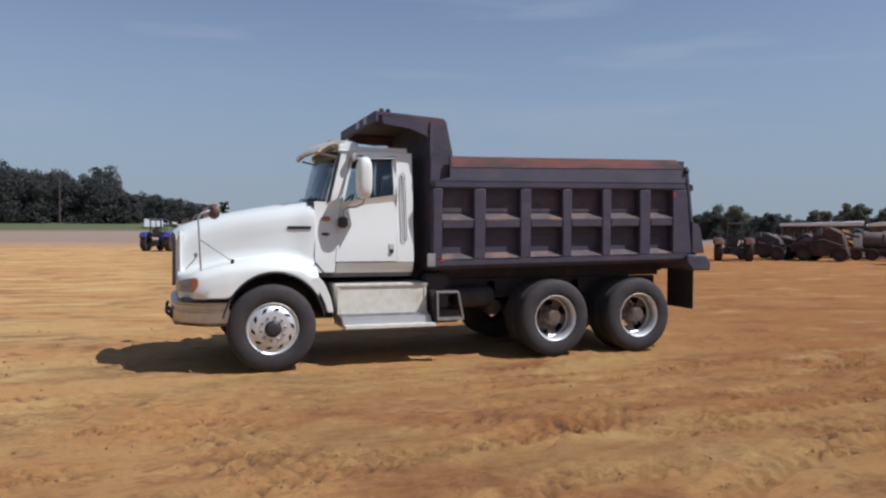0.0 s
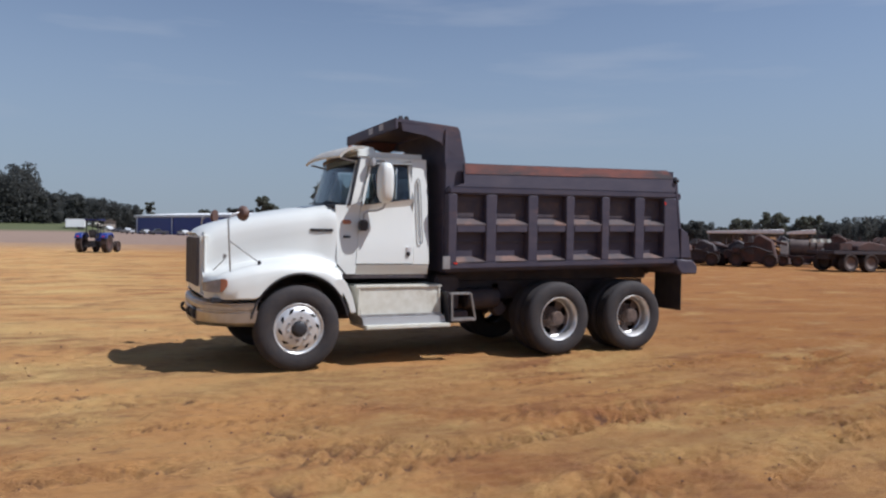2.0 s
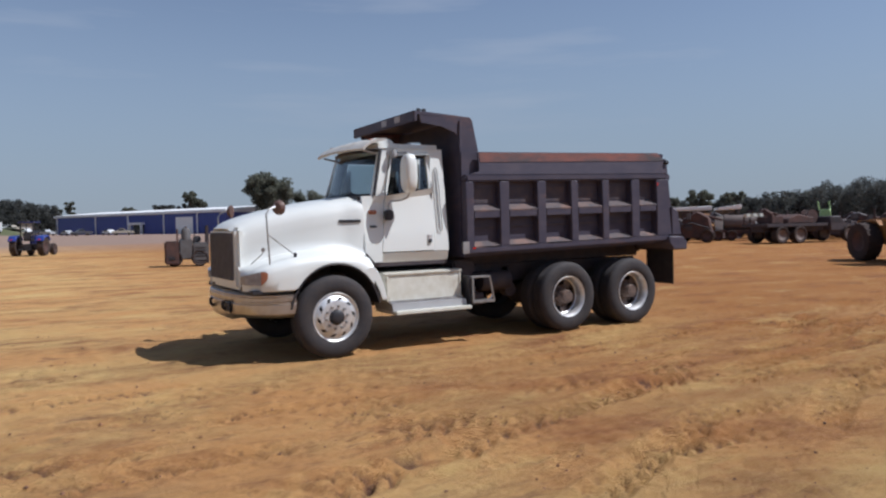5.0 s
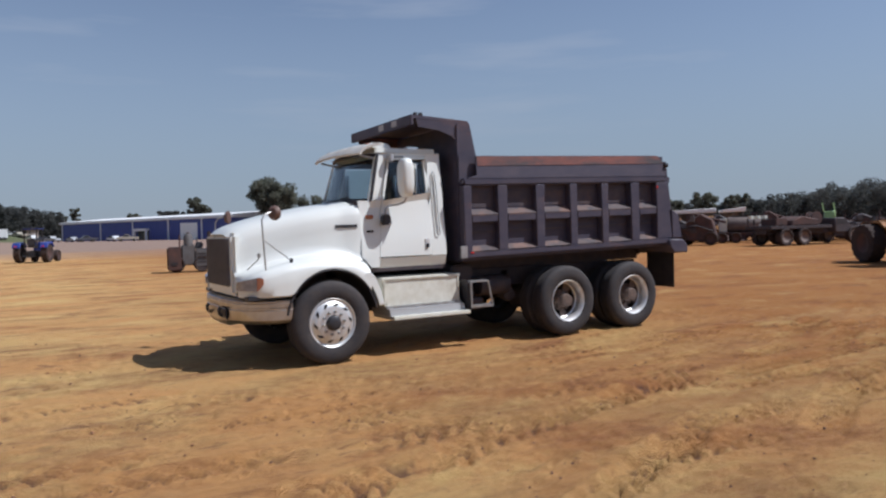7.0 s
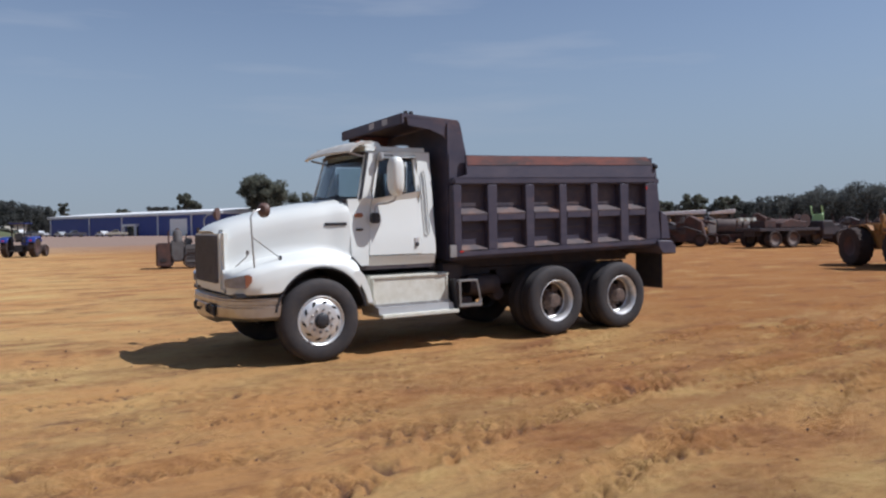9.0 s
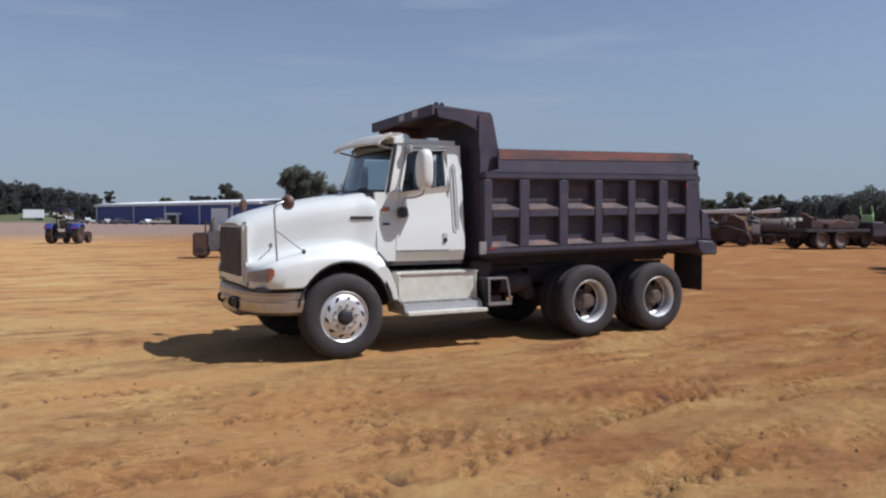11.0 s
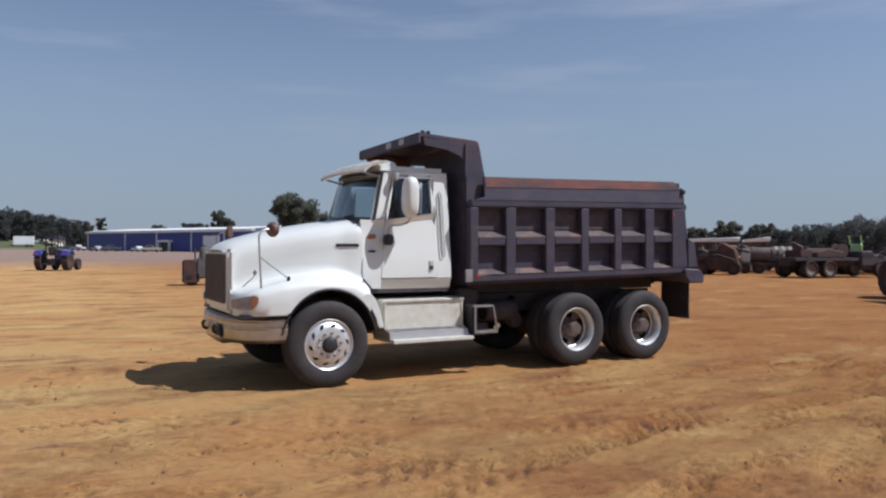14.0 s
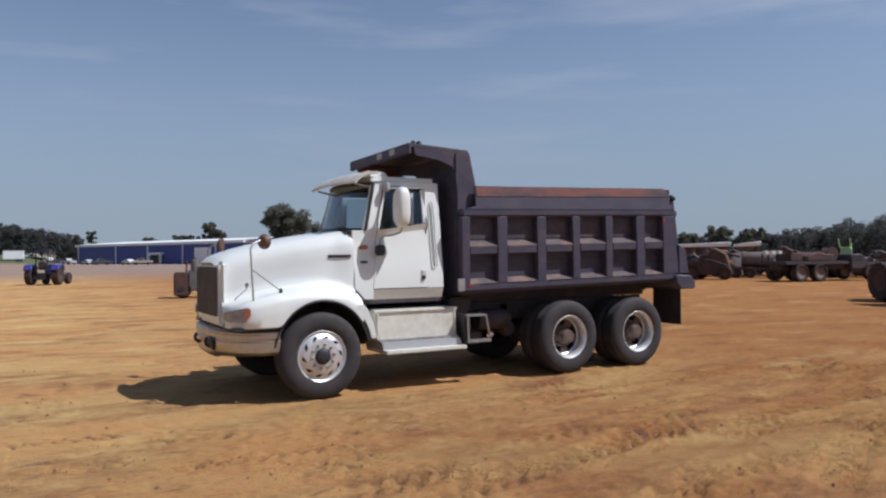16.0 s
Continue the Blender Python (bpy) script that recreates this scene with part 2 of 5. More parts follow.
def sand_material():
    m = bpy.data.materials.new("orange_sand")
    m.use_nodes = True
    n, l = m.node_tree.nodes, m.node_tree.links
    b = n["Principled BSDF"]
    b.inputs["Roughness"].default_value = 0.95
    b.inputs["Specular IOR Level"].default_value = 0.2
    co = n.new("ShaderNodeTexCoord")

    def noise_of(scale, stretch, detail=7, rough=0.6):
        mp = n.new("ShaderNodeMapping")
        mp.inputs["Scale"].default_value = stretch
        mp.inputs["Rotation"].default_value = (0, 0, radians(4))
        l.new(co.outputs["Object"], mp.inputs[0])
        t = n.new("ShaderNodeTexNoise")
        t.inputs["Scale"].default_value, t.inputs["Detail"].default_value, t.inputs["Roughness"].default_value = scale, detail, rough
        l.new(mp.outputs[0], t.inputs["Vector"])
        return t.outputs[0]

    def ranged(v, lo, hi, top=1.0):
        r = n.new("ShaderNodeMapRange")
        r.inputs["From Min"].default_value, r.inputs["From Max"].default_value, r.inputs["To Max"].default_value = lo, hi, top
        l.new(v, r.inputs[0])
        return r.outputs[0]

    def mixed(a, colour, f):
        x = n.new("ShaderNodeMix")
        x.data_type = "RGBA"
        l.new(f, x.inputs["Factor"])
        if isinstance(a, tuple):
            x.inputs["A"].default_value = (*a, 1)
        else:
            l.new(a, x.inputs["A"])
        x.inputs["B"].default_value = (*colour, 1)
        return x.outputs["Result"]

    c = mixed((0.54, 0.285, 0.108), (0.59, 0.395, 0.160), ranged(noise_of(0.5, (0.6, 1.25, 1), 9, 0.68), 0.42, 0.62))
    c = mixed(c, (0.21, 0.070, 0.030), ranged(noise_of(0.7, (0.6, 1.3, 1), 9, 0.68), 0.51, 0.67, 0.7))
    c = mixed(c, (0.47, 0.29, 0.135), ranged(noise_of(1.3, (0.7, 1.3, 1), 9, 0.68), 0.58, 0.74, 0.6))
    c = mixed(c, (0.12, 0.055, 0.036), ranged(noise_of(5.0, (0.5, 1.6, 1), 9, 0.7), 0.58, 0.70, 0.7))
    c = mixed(c, (0.16, 0.075, 0.045), ranged(noise_of(11, (0.7, 1.4, 1), 10, 0.75), 0.55, 0.70, 0.55))
    c = mixed(c, (0.52, 0.34, 0.18), ranged(noise_of(9, (0.7, 1.5, 1), 10, 0.75), 0.58, 0.72, 0.4))
    c = mixed(c, (0.48, 0.29, 0.14), ranged(noise_of(28, (1, 1, 1), 8, 0.7), 0.56, 0.74, 0.5))
    c = mixed(c, (0.12, 0.062, 0.052), ranged(noise_of(2.4, (0.5, 1.6, 1), 8, 0.68), 0.58, 0.67, 0.6))
    c = mixed(c, (0.17, 0.125, 0.12), ranged(noise_of(0.32, (0.6, 1.5, 1), 9, 0.7), 0.63, 0.70, 0.5))
    sep = n.new("ShaderNodeSeparateXYZ")
    l.new(co.outputs["Object"], sep.inputs[0])
    # ground turns darker and redder towards +x, edge wobbled by noise
    x_tint = n.new("ShaderNodeMath")
    x_tint.operation = "MULTIPLY_ADD"
    l.new(noise_of(0.16, (1, 1, 1)), x_tint.inputs[0])
    x_tint.inputs[1].default_value = 14
    l.new(sep.outputs[0], x_tint.inputs[2])
    c = mixed(c, (0.31, 0.130, 0.038), ranged(x_tint.outputs[0], 4, 16, 0.9))
    c = mixed(c, (0.19, 0.066, 0.026), ranged(noise_of(0.13, (0.7, 1.3, 1), 12, 0.76), 0.52, 0.66, 0.6))
    c = mixed(c, (0.50, 0.30, 0.13), ranged(noise_of(0.21, (0.7, 1.3, 1), 12, 0.76), 0.56, 0.68, 0.5))
    c = mixed(c, (0.17, 0.062, 0.032), ranged(noise_of(0.85, (0.6, 1.2, 1), 10, 0.76), 0.51, 0.62, 0.55))
    c = mixed(c, (0.56, 0.385, 0.150), ranged(noise_of(0.62, (0.6, 1.2, 1), 10, 0.76), 0.53, 0.65, 0.5))
    # shade inside the tyre lug pits, painted as a darker ground colour
    shade_mask = n.new("ShaderNodeAttribute")
    shade_mask.attribute_name = "turned_soil"
    c = mixed(c, (0.10, 0.052, 0.040), ranged(shade_mask.outputs["Fac"], 0.15, 0.9, 0.75))
    # far gravel and grass
    ln = n.new("ShaderNodeVectorMath")
    ln.operation = "LENGTH"
    l.new(co.outputs["Object"], ln.inputs[0])
    wob = n.new("ShaderNodeMath")
    wob.operation = "MULTIPLY_ADD"
    l.new(noise_of(0.03, (1, 1, 1)), wob.inputs[0])
    wob.inputs[1].default_value = 50
    l.new(sep.outputs[1], wob.inputs[2])
    c = mixed(c, (0.25, 0.185, 0.155), ranged(wob.outputs[0], 72, 108, 0.9))
    gm = n.new("ShaderNodeMath")
    gm.operation = "MULTIPLY"
    l.new(ranged(ln.outputs["Value"], 190, 200), gm.inputs[0])
    gx = n.new("ShaderNodeMapRange")
    gx.inputs["From Min"].default_value, gx.inputs["From Max"].default_value = 6, 0
    l.new(sep.outputs[0], gx.inputs[0])
    l.new(gx.outputs[0], gm.inputs[1])
    c = mixed(c, (0.10, 0.11, 0.055), gm.outputs[0])
    l.new(c, b.inputs["Base Color"])
    add = n.new("ShaderNodeMath")
    l.new(noise_of(45, (1, 1, 1), 8, 0.7), add.inputs[0])
    l.new(noise_of(7, (0.6, 1.5, 1), 6, 0.6), add.inputs[1])
    bp = n.new("ShaderNodeBump")
    bp.inputs["Strength"].default_value, bp.inputs["Distance"].default_value = 1.0, 0.04
    l.new(add.outputs[0], bp.inputs["Height"])
    l.new(bp.outputs[0], b.inputs["Normal"])
    return m


def axis_lines(lo, hi, step, far, growth):
    mid = list(np.arange(lo, hi + step / 2, step))
    up, s, v = [], step, mid[-1]
    while v < far:
        s *= growth
        v += s
        up.append(v)
    down, s, v = [], step, mid[0]
    while v > -far:
        s *= growth
        v -= s
        down.append(v)
    return np.array(down[::-1] + mid + up)


def build_ground():
    xs, ys = axis_lines(-6.5, 8.0, 0.042, 2500, 1.15), axis_lines(-7.0, 1.5, 0.042, 2500, 1.13)
    # tyre tracks: y at x = 0, slope, half width, depth, lug pitch
    tracks = [(-2.1, 0.02, 0.16, 0.016, 0.17), (-2.75, 0.035, 0.2, 0.018, 0.2), (-3.3, 0.03, 0.2, 0.022, 0.2), (-1.1, -0.01, 0.2, 0.012, 0.18),
              (-4.2, 0.05, 0.22, 0.02, 0.22), (-3.9, 0.33, 0.2, 0.022, 0.2), (-5.0, -0.06, 0.2, 0.02, 0.2), (-0.55, 0.0, 0.2, 0.01, 0.17), (-5.6, 0.28, 0.24, 0.02, 0.22), (-2.4, 0.06, 0.12, 0.016, 0.15), (-3.6, 0.0, 0.16, 0.02, 0.18), (-4.6, 0.03, 0.16, 0.02, 0.18), (-1.6, 0.03, 0.14, 0.014, 0.16), (-6.3, 0.5, 0.2, 0.02, 0.2), (-5.2, 0.42, 0.18, 0.02, 0.2)]
    co = np.empty((len(ys), len(xs), 3))
    # strength of the shade painted into each lug pit
    pit_shade = np.zeros((len(ys), len(xs)))
    for j, y in enumerate(ys):
        for i, x in enumerate(xs):
            z = rise(x, y)
            if abs(x) < 40 and abs(y) < 40:
                near = 1 - smoothstep(16, 38, max(abs(x), abs(y)))
                z += near * (0.022 * noise.noise((x * 0.45, y * 1.1, 0.3)) + 0.012 * noise.noise((x * 1.7, y * 2.9, 4.1)))
                if -9 < y < 4 and -8 < x < 11:
                    z += 0.014 * noise.noise((x * 5, y * 7, 2.2)) + 0.010 * noise.noise((x * 13, y * 13, 7.2))
                    z += 0.026 * smoothstep(0.02, 0.30, noise.noise((x * 0.55, y * 0.9, 6.6))) * noise.noise((x * 8, y * 10, 1.2))
                    for y0, sl, hw, dep, pitch in tracks:
                        off = y - (y0 + sl * x + 0.12 * math.sin(0.5 * x + y0))
                        if abs(off) < hw * 1.5:
                            patch = smoothstep(-0.15, 0.25, noise.noise((x * 0.6, y0 * 3.0, 9.0)))
                            inside = 1 - smoothstep(hw * 0.8, hw * 1.1, abs(off))
                            rim = math.exp(-((abs(off) - hw * 1.2) / (0.22 * hw)) ** 2)
                            lug = 0.5 + 0.5 * math.sin(2 * math.pi * (x / pitch + 0.9 * abs(off) / hw))
                            pit_shade[j, i] = max(pit_shade[j, i], patch * inside * smoothstep(0.62, 0.9, lug) * smoothstep(-0.1, 0.25, noise.noise((x * 3.1, y * 4.3, 5.0))))
                            z += patch * 1.35 * dep * (rim * 0.9 - inside * (0.3 + 1.9 * smoothstep(0.4, 0.6, lug)))
            co[j, i] = x, y, z
    nx, ny = len(xs), len(ys)
    k = (np.arange(ny - 1)[:, None] * nx + np.arange(nx - 1)).ravel()
    faces = np.stack([k, k + 1, k + nx + 1, k + nx], -1)
    me = bpy.data.meshes.new("ground")
    me.from_pydata(co.reshape(-1, 3).tolist(), [], faces.tolist())
    me.polygons.foreach_set("use_smooth", [True] * len(me.polygons))
    me.attributes.new("turned_soil", "FLOAT", "POINT").data.foreach_set("value", pit_shade.ravel())
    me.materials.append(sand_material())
    ob = new("ground", me)
    tagged(ob, "orange sandy dirt yard with tyre tracks and ruts", "ground", kind="structure")


build_ground()

# ---------------------------------------------------------------- dump truck
truck = thing("dump_truck", "white conventional cab dump truck with black steel bed, parked on dirt", "dump truck", pose(0, 0, 0.012, 0, -0.1, 0))
CY = 1.22


def mirrored(y):
    return 2 * CY - y


# -- chassis
for y in (0.80, 1.56):
    part("frame_rail", B(-0.75, 5.95, y, y + 0.08, 0.74, 1.02, bevel=0.01), CHASSIS, truck)
for x in (0.7, 2.2, 3.1, 4.46, 5.8):
    part("cross_member", B(x, x + 0.14, 0.8, 1.64, 0.76, 0.98, bevel=0.01), CHASSIS, truck)
for x in (0.0, 3.79, 5.13):
    part("axle", lathe(bmesh.new(), [(0.02, 0.2), (0.075, 0.2), (0.075, 1.0), (0.2, 1.12), (0.2, 1.32), (0.075, 1.44), (0.075, 2.24), (0.02, 2.24)], 16, (x, 0, 0.51)), CHASSIS, truck)
for y in (0.72, 1.62):
    part("leaf_spring", P([(-0.65, 0.78), (0.0, 0.62), (0.65, 0.78), (0.65, 0.72), (0.0, 0.54), (-0.65, 0.72)], y, y + 0.1), CHASSIS, truck)
    part("walking_beam", P([(3.6, 0.62), (4.46, 0.78), (5.32, 0.62), (5.32, 0.46), (4.46, 0.56), (3.6, 0.46)], y - 0.02, y + 0.12, bevel=0.015), CHASSIS, truck)
part("drive_shaft", T([(1.6, CY, 0.72), (3.7, CY, 0.55)], 0.06, 10), CHASSIS, truck)
part("gearbox", B(0.2, 1.7, 0.92, 1.52, 0.5, 1.0, bevel=0.08), CHASSIS, truck)
part("engine", B(-0.75, 0.3, 0.85, 1.6, 0.55, 1.4, bevel=0.06), CHASSIS, truck)
part("air_tank", lathe(bmesh.new(), [(0.02, 2.55), (0.13, 2.56), (0.15, 2.6), (0.15, 3.05), (0.13, 3.09), (0.02, 3.1)], 18, (0, 0.62, 0.78), "x"), CHASSIS, truck)
part("hydraulic_tank", B(2.05, 2.42, 0.50, 0.78, 0.62, 1.12, bevel=0.03), CHASSIS, truck)
part("hoist_cylinder", T([(2.3, CY, 0.8), (2.25, CY, 1.25)], 0.09, 14), CHASSIS, truck)
part("fuel_tank", lathe(bmesh.new(), [(0.02, 2.1), (0.28, 2.11), (0.31, 2.15), (0.31, 3.12), (0.28, 3.16), (0.02, 3.17)], 24, (0, 2.02, 0.74), "x"), CHASSIS, truck)
part("exhaust_pipe", T([(0.9, 1.75, 0.62), (2.4, 1.72, 0.60), (3.2, 1.7, 0.7)], 0.07, 10), CHASSIS, truck)
part("battery_box", B(2.12, 2.55, 0.45, 0.78, 0.45, 0.62, bevel=0.02), CHASSIS, truck)
part("brake_chamber", lathe(bmesh.new(), [(0.02, 0.62), (0.10, 0.63), (0.12, 0.68), (0.10, 0.80), (0.02, 0.82)], 16, (3.15, 0, 0.62)), CHASSIS, truck)
part("subframe", B(2.0, 6.0, 0.78, 1.66, 1.03, 1.16, bevel=0.01), CHASSIS, truck)


# -- wheels
def tyre_mesh(width, w0):
    R, r = 0.525, 0.29
    bm = bmesh.new()
    prof = [(r, w0 + 0.03), (r + 0.03, w0 + 0.005), (0.40, w0 - 0.008), (0.465, w0 + 0.0), (0.505, w0 + 0.018), (R - 0.004, w0 + 0.045)]
    k = 5
    for g in range(k):
        a, b = w0 + 0.05 + (width - 0.1) * g / k, w0 + 0.05 + (width - 0.1) * (g + 1) / k
        prof += [(R, a + 0.004), (R, b - 0.012), (R - 0.014, b - 0.009), (R - 0.014, b)]
    prof += [(R - 0.004, w0 + width - 0.045), (0.505, w0 + width - 0.018), (0.465, w0 + width), (r + 0.03, w0 + width - 0.005), (r, w0 + width - 0.03)]
    return lathe(bm, prof, 56)


def nuts(parent, mat, radius, y0, y1, count=10, size=0.018):
    bm = lathe(bmesh.new(), [(0.004, y0), (size * 0.8, y0), (size, y0 + 0.006), (size, y1)], 6)
    first = part("wheel_nut", bm, mat, parent)
    for k in range(count):
        a = 2 * math.pi * (k + 0.5) / count
        ob = first if k == 0 else new("wheel_nut", first.data)
        ob.parent, ob.location = parent, (radius * math.cos(a), 0, radius * math.sin(a))


def front_wheel():
    bm = bmesh.new()
    # polished disc, bulged outwards, with ten hand holes
    prof = [(0.305, 0.03), (0.312, 0.012), (0.305, 0.004), (0.292, 0.012), (0.283, 0.028), (0.268, 0.02), (0.252, 0.006), (0.212, -0.012), (0.196, -0.014), (0.115, -0.018), (0.10, -0.018), (0.095, 0.01)]
    lathe(bm, prof, 60, skip=lambda i, j: j == 6 and i % 6 in (1, 2))
    for v in bm.verts:
        r = math.hypot(v.co.x, v.co.z)
        if r < 0.23:
            a = radians(11)
            v.co.x, v.co.z = v.co.x * math.cos(a) - v.co.z * math.sin(a), v.co.x * math.sin(a) + v.co.z * math.cos(a)
    rim = part("wheel", bm, ALU, truck, "polished aluminium disc wheel with hand holes")
    part("tyre", tyre_mesh(0.28, 0.0), RUBBER, rim)
    part("brake_drum", lathe(bmesh.new(), [(0.02, 0.07), (0.26, 0.07), (0.28, 0.09), (0.28, 0.25)], 28), CHASSIS, rim)
    part("hub", lathe(bmesh.new(), [(0.02, -0.085), (0.06, -0.085), (0.08, -0.075), (0.085, -0.03), (0.098, -0.022), (0.1, 0.0)], 24), BLACK, rim, "dark oily hub")
    nuts(rim, STEEL, 0.142, -0.045, -0.01)
    return rim


def rear_wheel():
    bm = bmesh.new()
    # deep dish barrel and inner disc
    prof = [(0.305, 0.03), (0.315, 0.012), (0.308, 0.002), (0.296, 0.008), (0.286, 0.03), (0.272, 0.05), (0.268, 0.12), (0.262, 0.150), (0.25, 0.160)]
    lathe(bm, prof, 60)
    rim = part("wheel", bm, ALU, truck, "deep dish polished wheel with dark brown centre")
    part("tyre", tyre_mesh(0.265, 0.0), RUBBER, rim)
    # inner disc in a darker, browner material than the barrel
    disc = lathe(bmesh.new(), [(0.25, 0.160), (0.235, 0.168), (0.165, 0.182), (0.12, 0.175), (0.095, 0.175)], 60, skip=lambda i, j: j == 1 and i % 12 in (2, 3, 4, 5, 6, 7))
    part("wheel_disc", disc, HUBBROWN, rim, "dark brown wheel centre with hand holes")
    part("inner_tyre", tyre_mesh(0.265, 0.31), RUBBER, rim)
    part("inner_rim", lathe(bmesh.new(), [(0.30, 0.32), (0.28, 0.36), (0.27, 0.55)], 32), CHASSIS, rim)
    part("hub", lathe(bmesh.new(), [(0.02, 0.03), (0.09, 0.032), (0.098, 0.045), (0.10, 0.12), (0.115, 0.13), (0.118, 0.172)], 24), HUBBROWN, rim, "rusty axle hub")
    nuts(rim, HUBBROWN, 0.145, 0.135, 0.172)
    return rim


fw = front_wheel()
fw.matrix_basis = pose(0, 0, 0.515, 0, 10, 0)
copy_thing(fw, pose(0, 2 * CY, 0.515, 0, 25, 180))
rw = rear_wheel()
rw.matrix_basis = pose(3.79, 0, 0.51, 0, 5, 0)
for x, a in ((5.13, 20),):
    copy_thing(rw, pose(x, 0, 0.51, 0, a, 0))
for x in (3.79, 5.13):
    copy_thing(rw, pose(x, 2 * CY, 0.51, 0, 0, 180))

# -- bumper
TOPZ, LOWZ = 0.85, 0.50
bm = bmesh.new()
plan = [(-0.50, 0.05), (-0.72, 0.07), (-0.90, 0.16), (-1.03, 0.32), (-1.10, 0.52), (-1.13, 0.80), (-1.14, CY)]
plan = plan + [(x, mirrored(y)) for x, y in plan[-2::-1]]
rows = []
for z, inset, lift in ((LOWZ, 0.05, 0.0), (LOWZ + 0.03, 0.015, 0), (0.60, 0.0, 0), (0.715, 0.0, 0), (0.725, 0.012, 0), (0.745, 0.012, 0), (0.755, 0.0, 0), (0.80, 0.0, 0), (0.81, 0.012, 0), (0.825, 0.012, 0), (0.835, 0.0, 0), (TOPZ, 0.02, 0), (TOPZ + 0.005, 0.08, 0)):
    rows.append([(x + inset, y + (inset if y < CY else -inset) * (0.5 if 0.3 < y < 2.1 else 1), z + (0.05 * smoothstep(0.6, 0.2, 1 - abs(y - CY)) if z < 0.6 else 0)) for x, y in plan])
grid(bm, rows)
thicken(bm, 0.012)
bumper = part("bumper", bm, BUMPER, truck, "chrome bumper with dents")
part("bumper_gap", B(-1.02, -0.5, 0.12, mirrored(0.12), 0.845, 0.90, bevel=0.01), BLACK, truck)
for y in (0.88, mirrored(0.88) - 0.05):
    part("tow_hook", T([(-1.05, y, 0.63), (-1.155, y, 0.63), (-1.185, y, 0.655), (-1.19, y, 0.70), (-1.165, y, 0.735)], 0.022), BLACK, bumper, "black steel tow hook")
part("bumper_opening", B(-1.152, -1.10, 0.68, 1.05, 0.58, 0.74, bevel=0.03), BLACK, bumper)

# -- hood with fenders in one piece
ARC_X, ARC_A, ARC_B = 0.03, 0.615, 0.67


def arch_point(degrees, inset=0.0):
    a = radians(degrees)
    return ARC_X + (ARC_A - inset) * math.cos(a), 0.515 + (ARC_B - inset) * math.sin(a)


def hood_top(x):
    return curve(x, [(-1.12, 1.66), (-1.06, 1.715), (-0.98, 1.755), (-0.8, 1.815), (-0.5, 1.893), (-0.15, 1.965), (0.2, 2.025), (0.56, 2.072)])


def lower_edge(x):
    u = (x - ARC_X) / ARC_A
    return max(0.88, 0.515 + ARC_B * math.sqrt(max(0.0, 1 - u * u)))


def hood_half(x):
    return 0.60 + 0.25 * smoothstep(-1.15, 0.4, x) + 0.055 * smoothstep(0.25, 0.56, x)


def hood_section(x):
    t = smoothstep(-1.12, -0.2, x)
    w = hood_half(x)
    top = hood_top(x)
    fz = curve(x, [(-1.12, 1.10), (-0.9, 1.17), (-0.55, 1.265), (-0.2, 1.315), (0.1, 1.32), (0.35, 1.28), (0.5, 1.19)])
    out = curve(x, [(-1.12, 0.80), (-1.08, 0.95), (-1.0, 1.05), (-0.9, 1.12), (-0.75, 1.165), (-0.5, 1.19), (0.6, 1.195)])
    low = min(max(lower_edge(x), 0.88), fz - 0.12)
    pts = [(0, top), (0.3, top - 0.004), (w * 0.62, top - 0.02), (w * 0.82, top - 0.055), (w * 0.93, top - 0.115), (w * 0.985, top - 0.21),
           (w, top - 0.33), (w + 0.006, fz + 0.17), (w + 0.02, fz + 0.10), (w + 0.06, fz + 0.055), ((w + out) / 2 + 0.02, fz + 0.025), (out - 0.09, fz - 0.005),
           (out - 0.03, fz - 0.045), (out - 0.004, fz - 0.105), (out, (fz - 0.1 + low) / 2), (out, low + 0.015), (out - 0.012, low)]
    # keep the side points in order where the arch is high
    zs = [p[1] for p in pts]
    for i in range(13, len(zs)):
        zs[i] = min(zs[i], zs[i - 1] - 0.004)
    return [(d, z) for (d, _), z in zip(pts, zs)]


xs = [-1.12, -1.10, -1.06, -1.0, -0.93, -0.86, -0.78, -0.7, -0.64, -0.6, -0.56, -0.52, -0.47, -0.42, -0.36, -0.3, -0.22, -0.14, -0.05, 0.05, 0.14, 0.22, 0.3, 0.36, 0.42, 0.47, 0.52, 0.555]
rows = []
for x in xs:
    half = hood_section(x)
    bend = [(x + 0.06 * (d / 0.6) ** 2 * smoothstep(-0.8, -1.12, x) if d < 0.62 else x + 0.06 * smoothstep(-0.8, -1.12, x), CY + d, z) for d, z in half]
    rows.append([(px, 2 * CY - py, pz) for px, py, pz in bend[::-1]] + bend[1:])
bm = grid(bmesh.new(), rows)
thicken(bm, 0.025)
hood = part("hood", bm, WHITE, truck, "white sloping hood with moulded fenders")
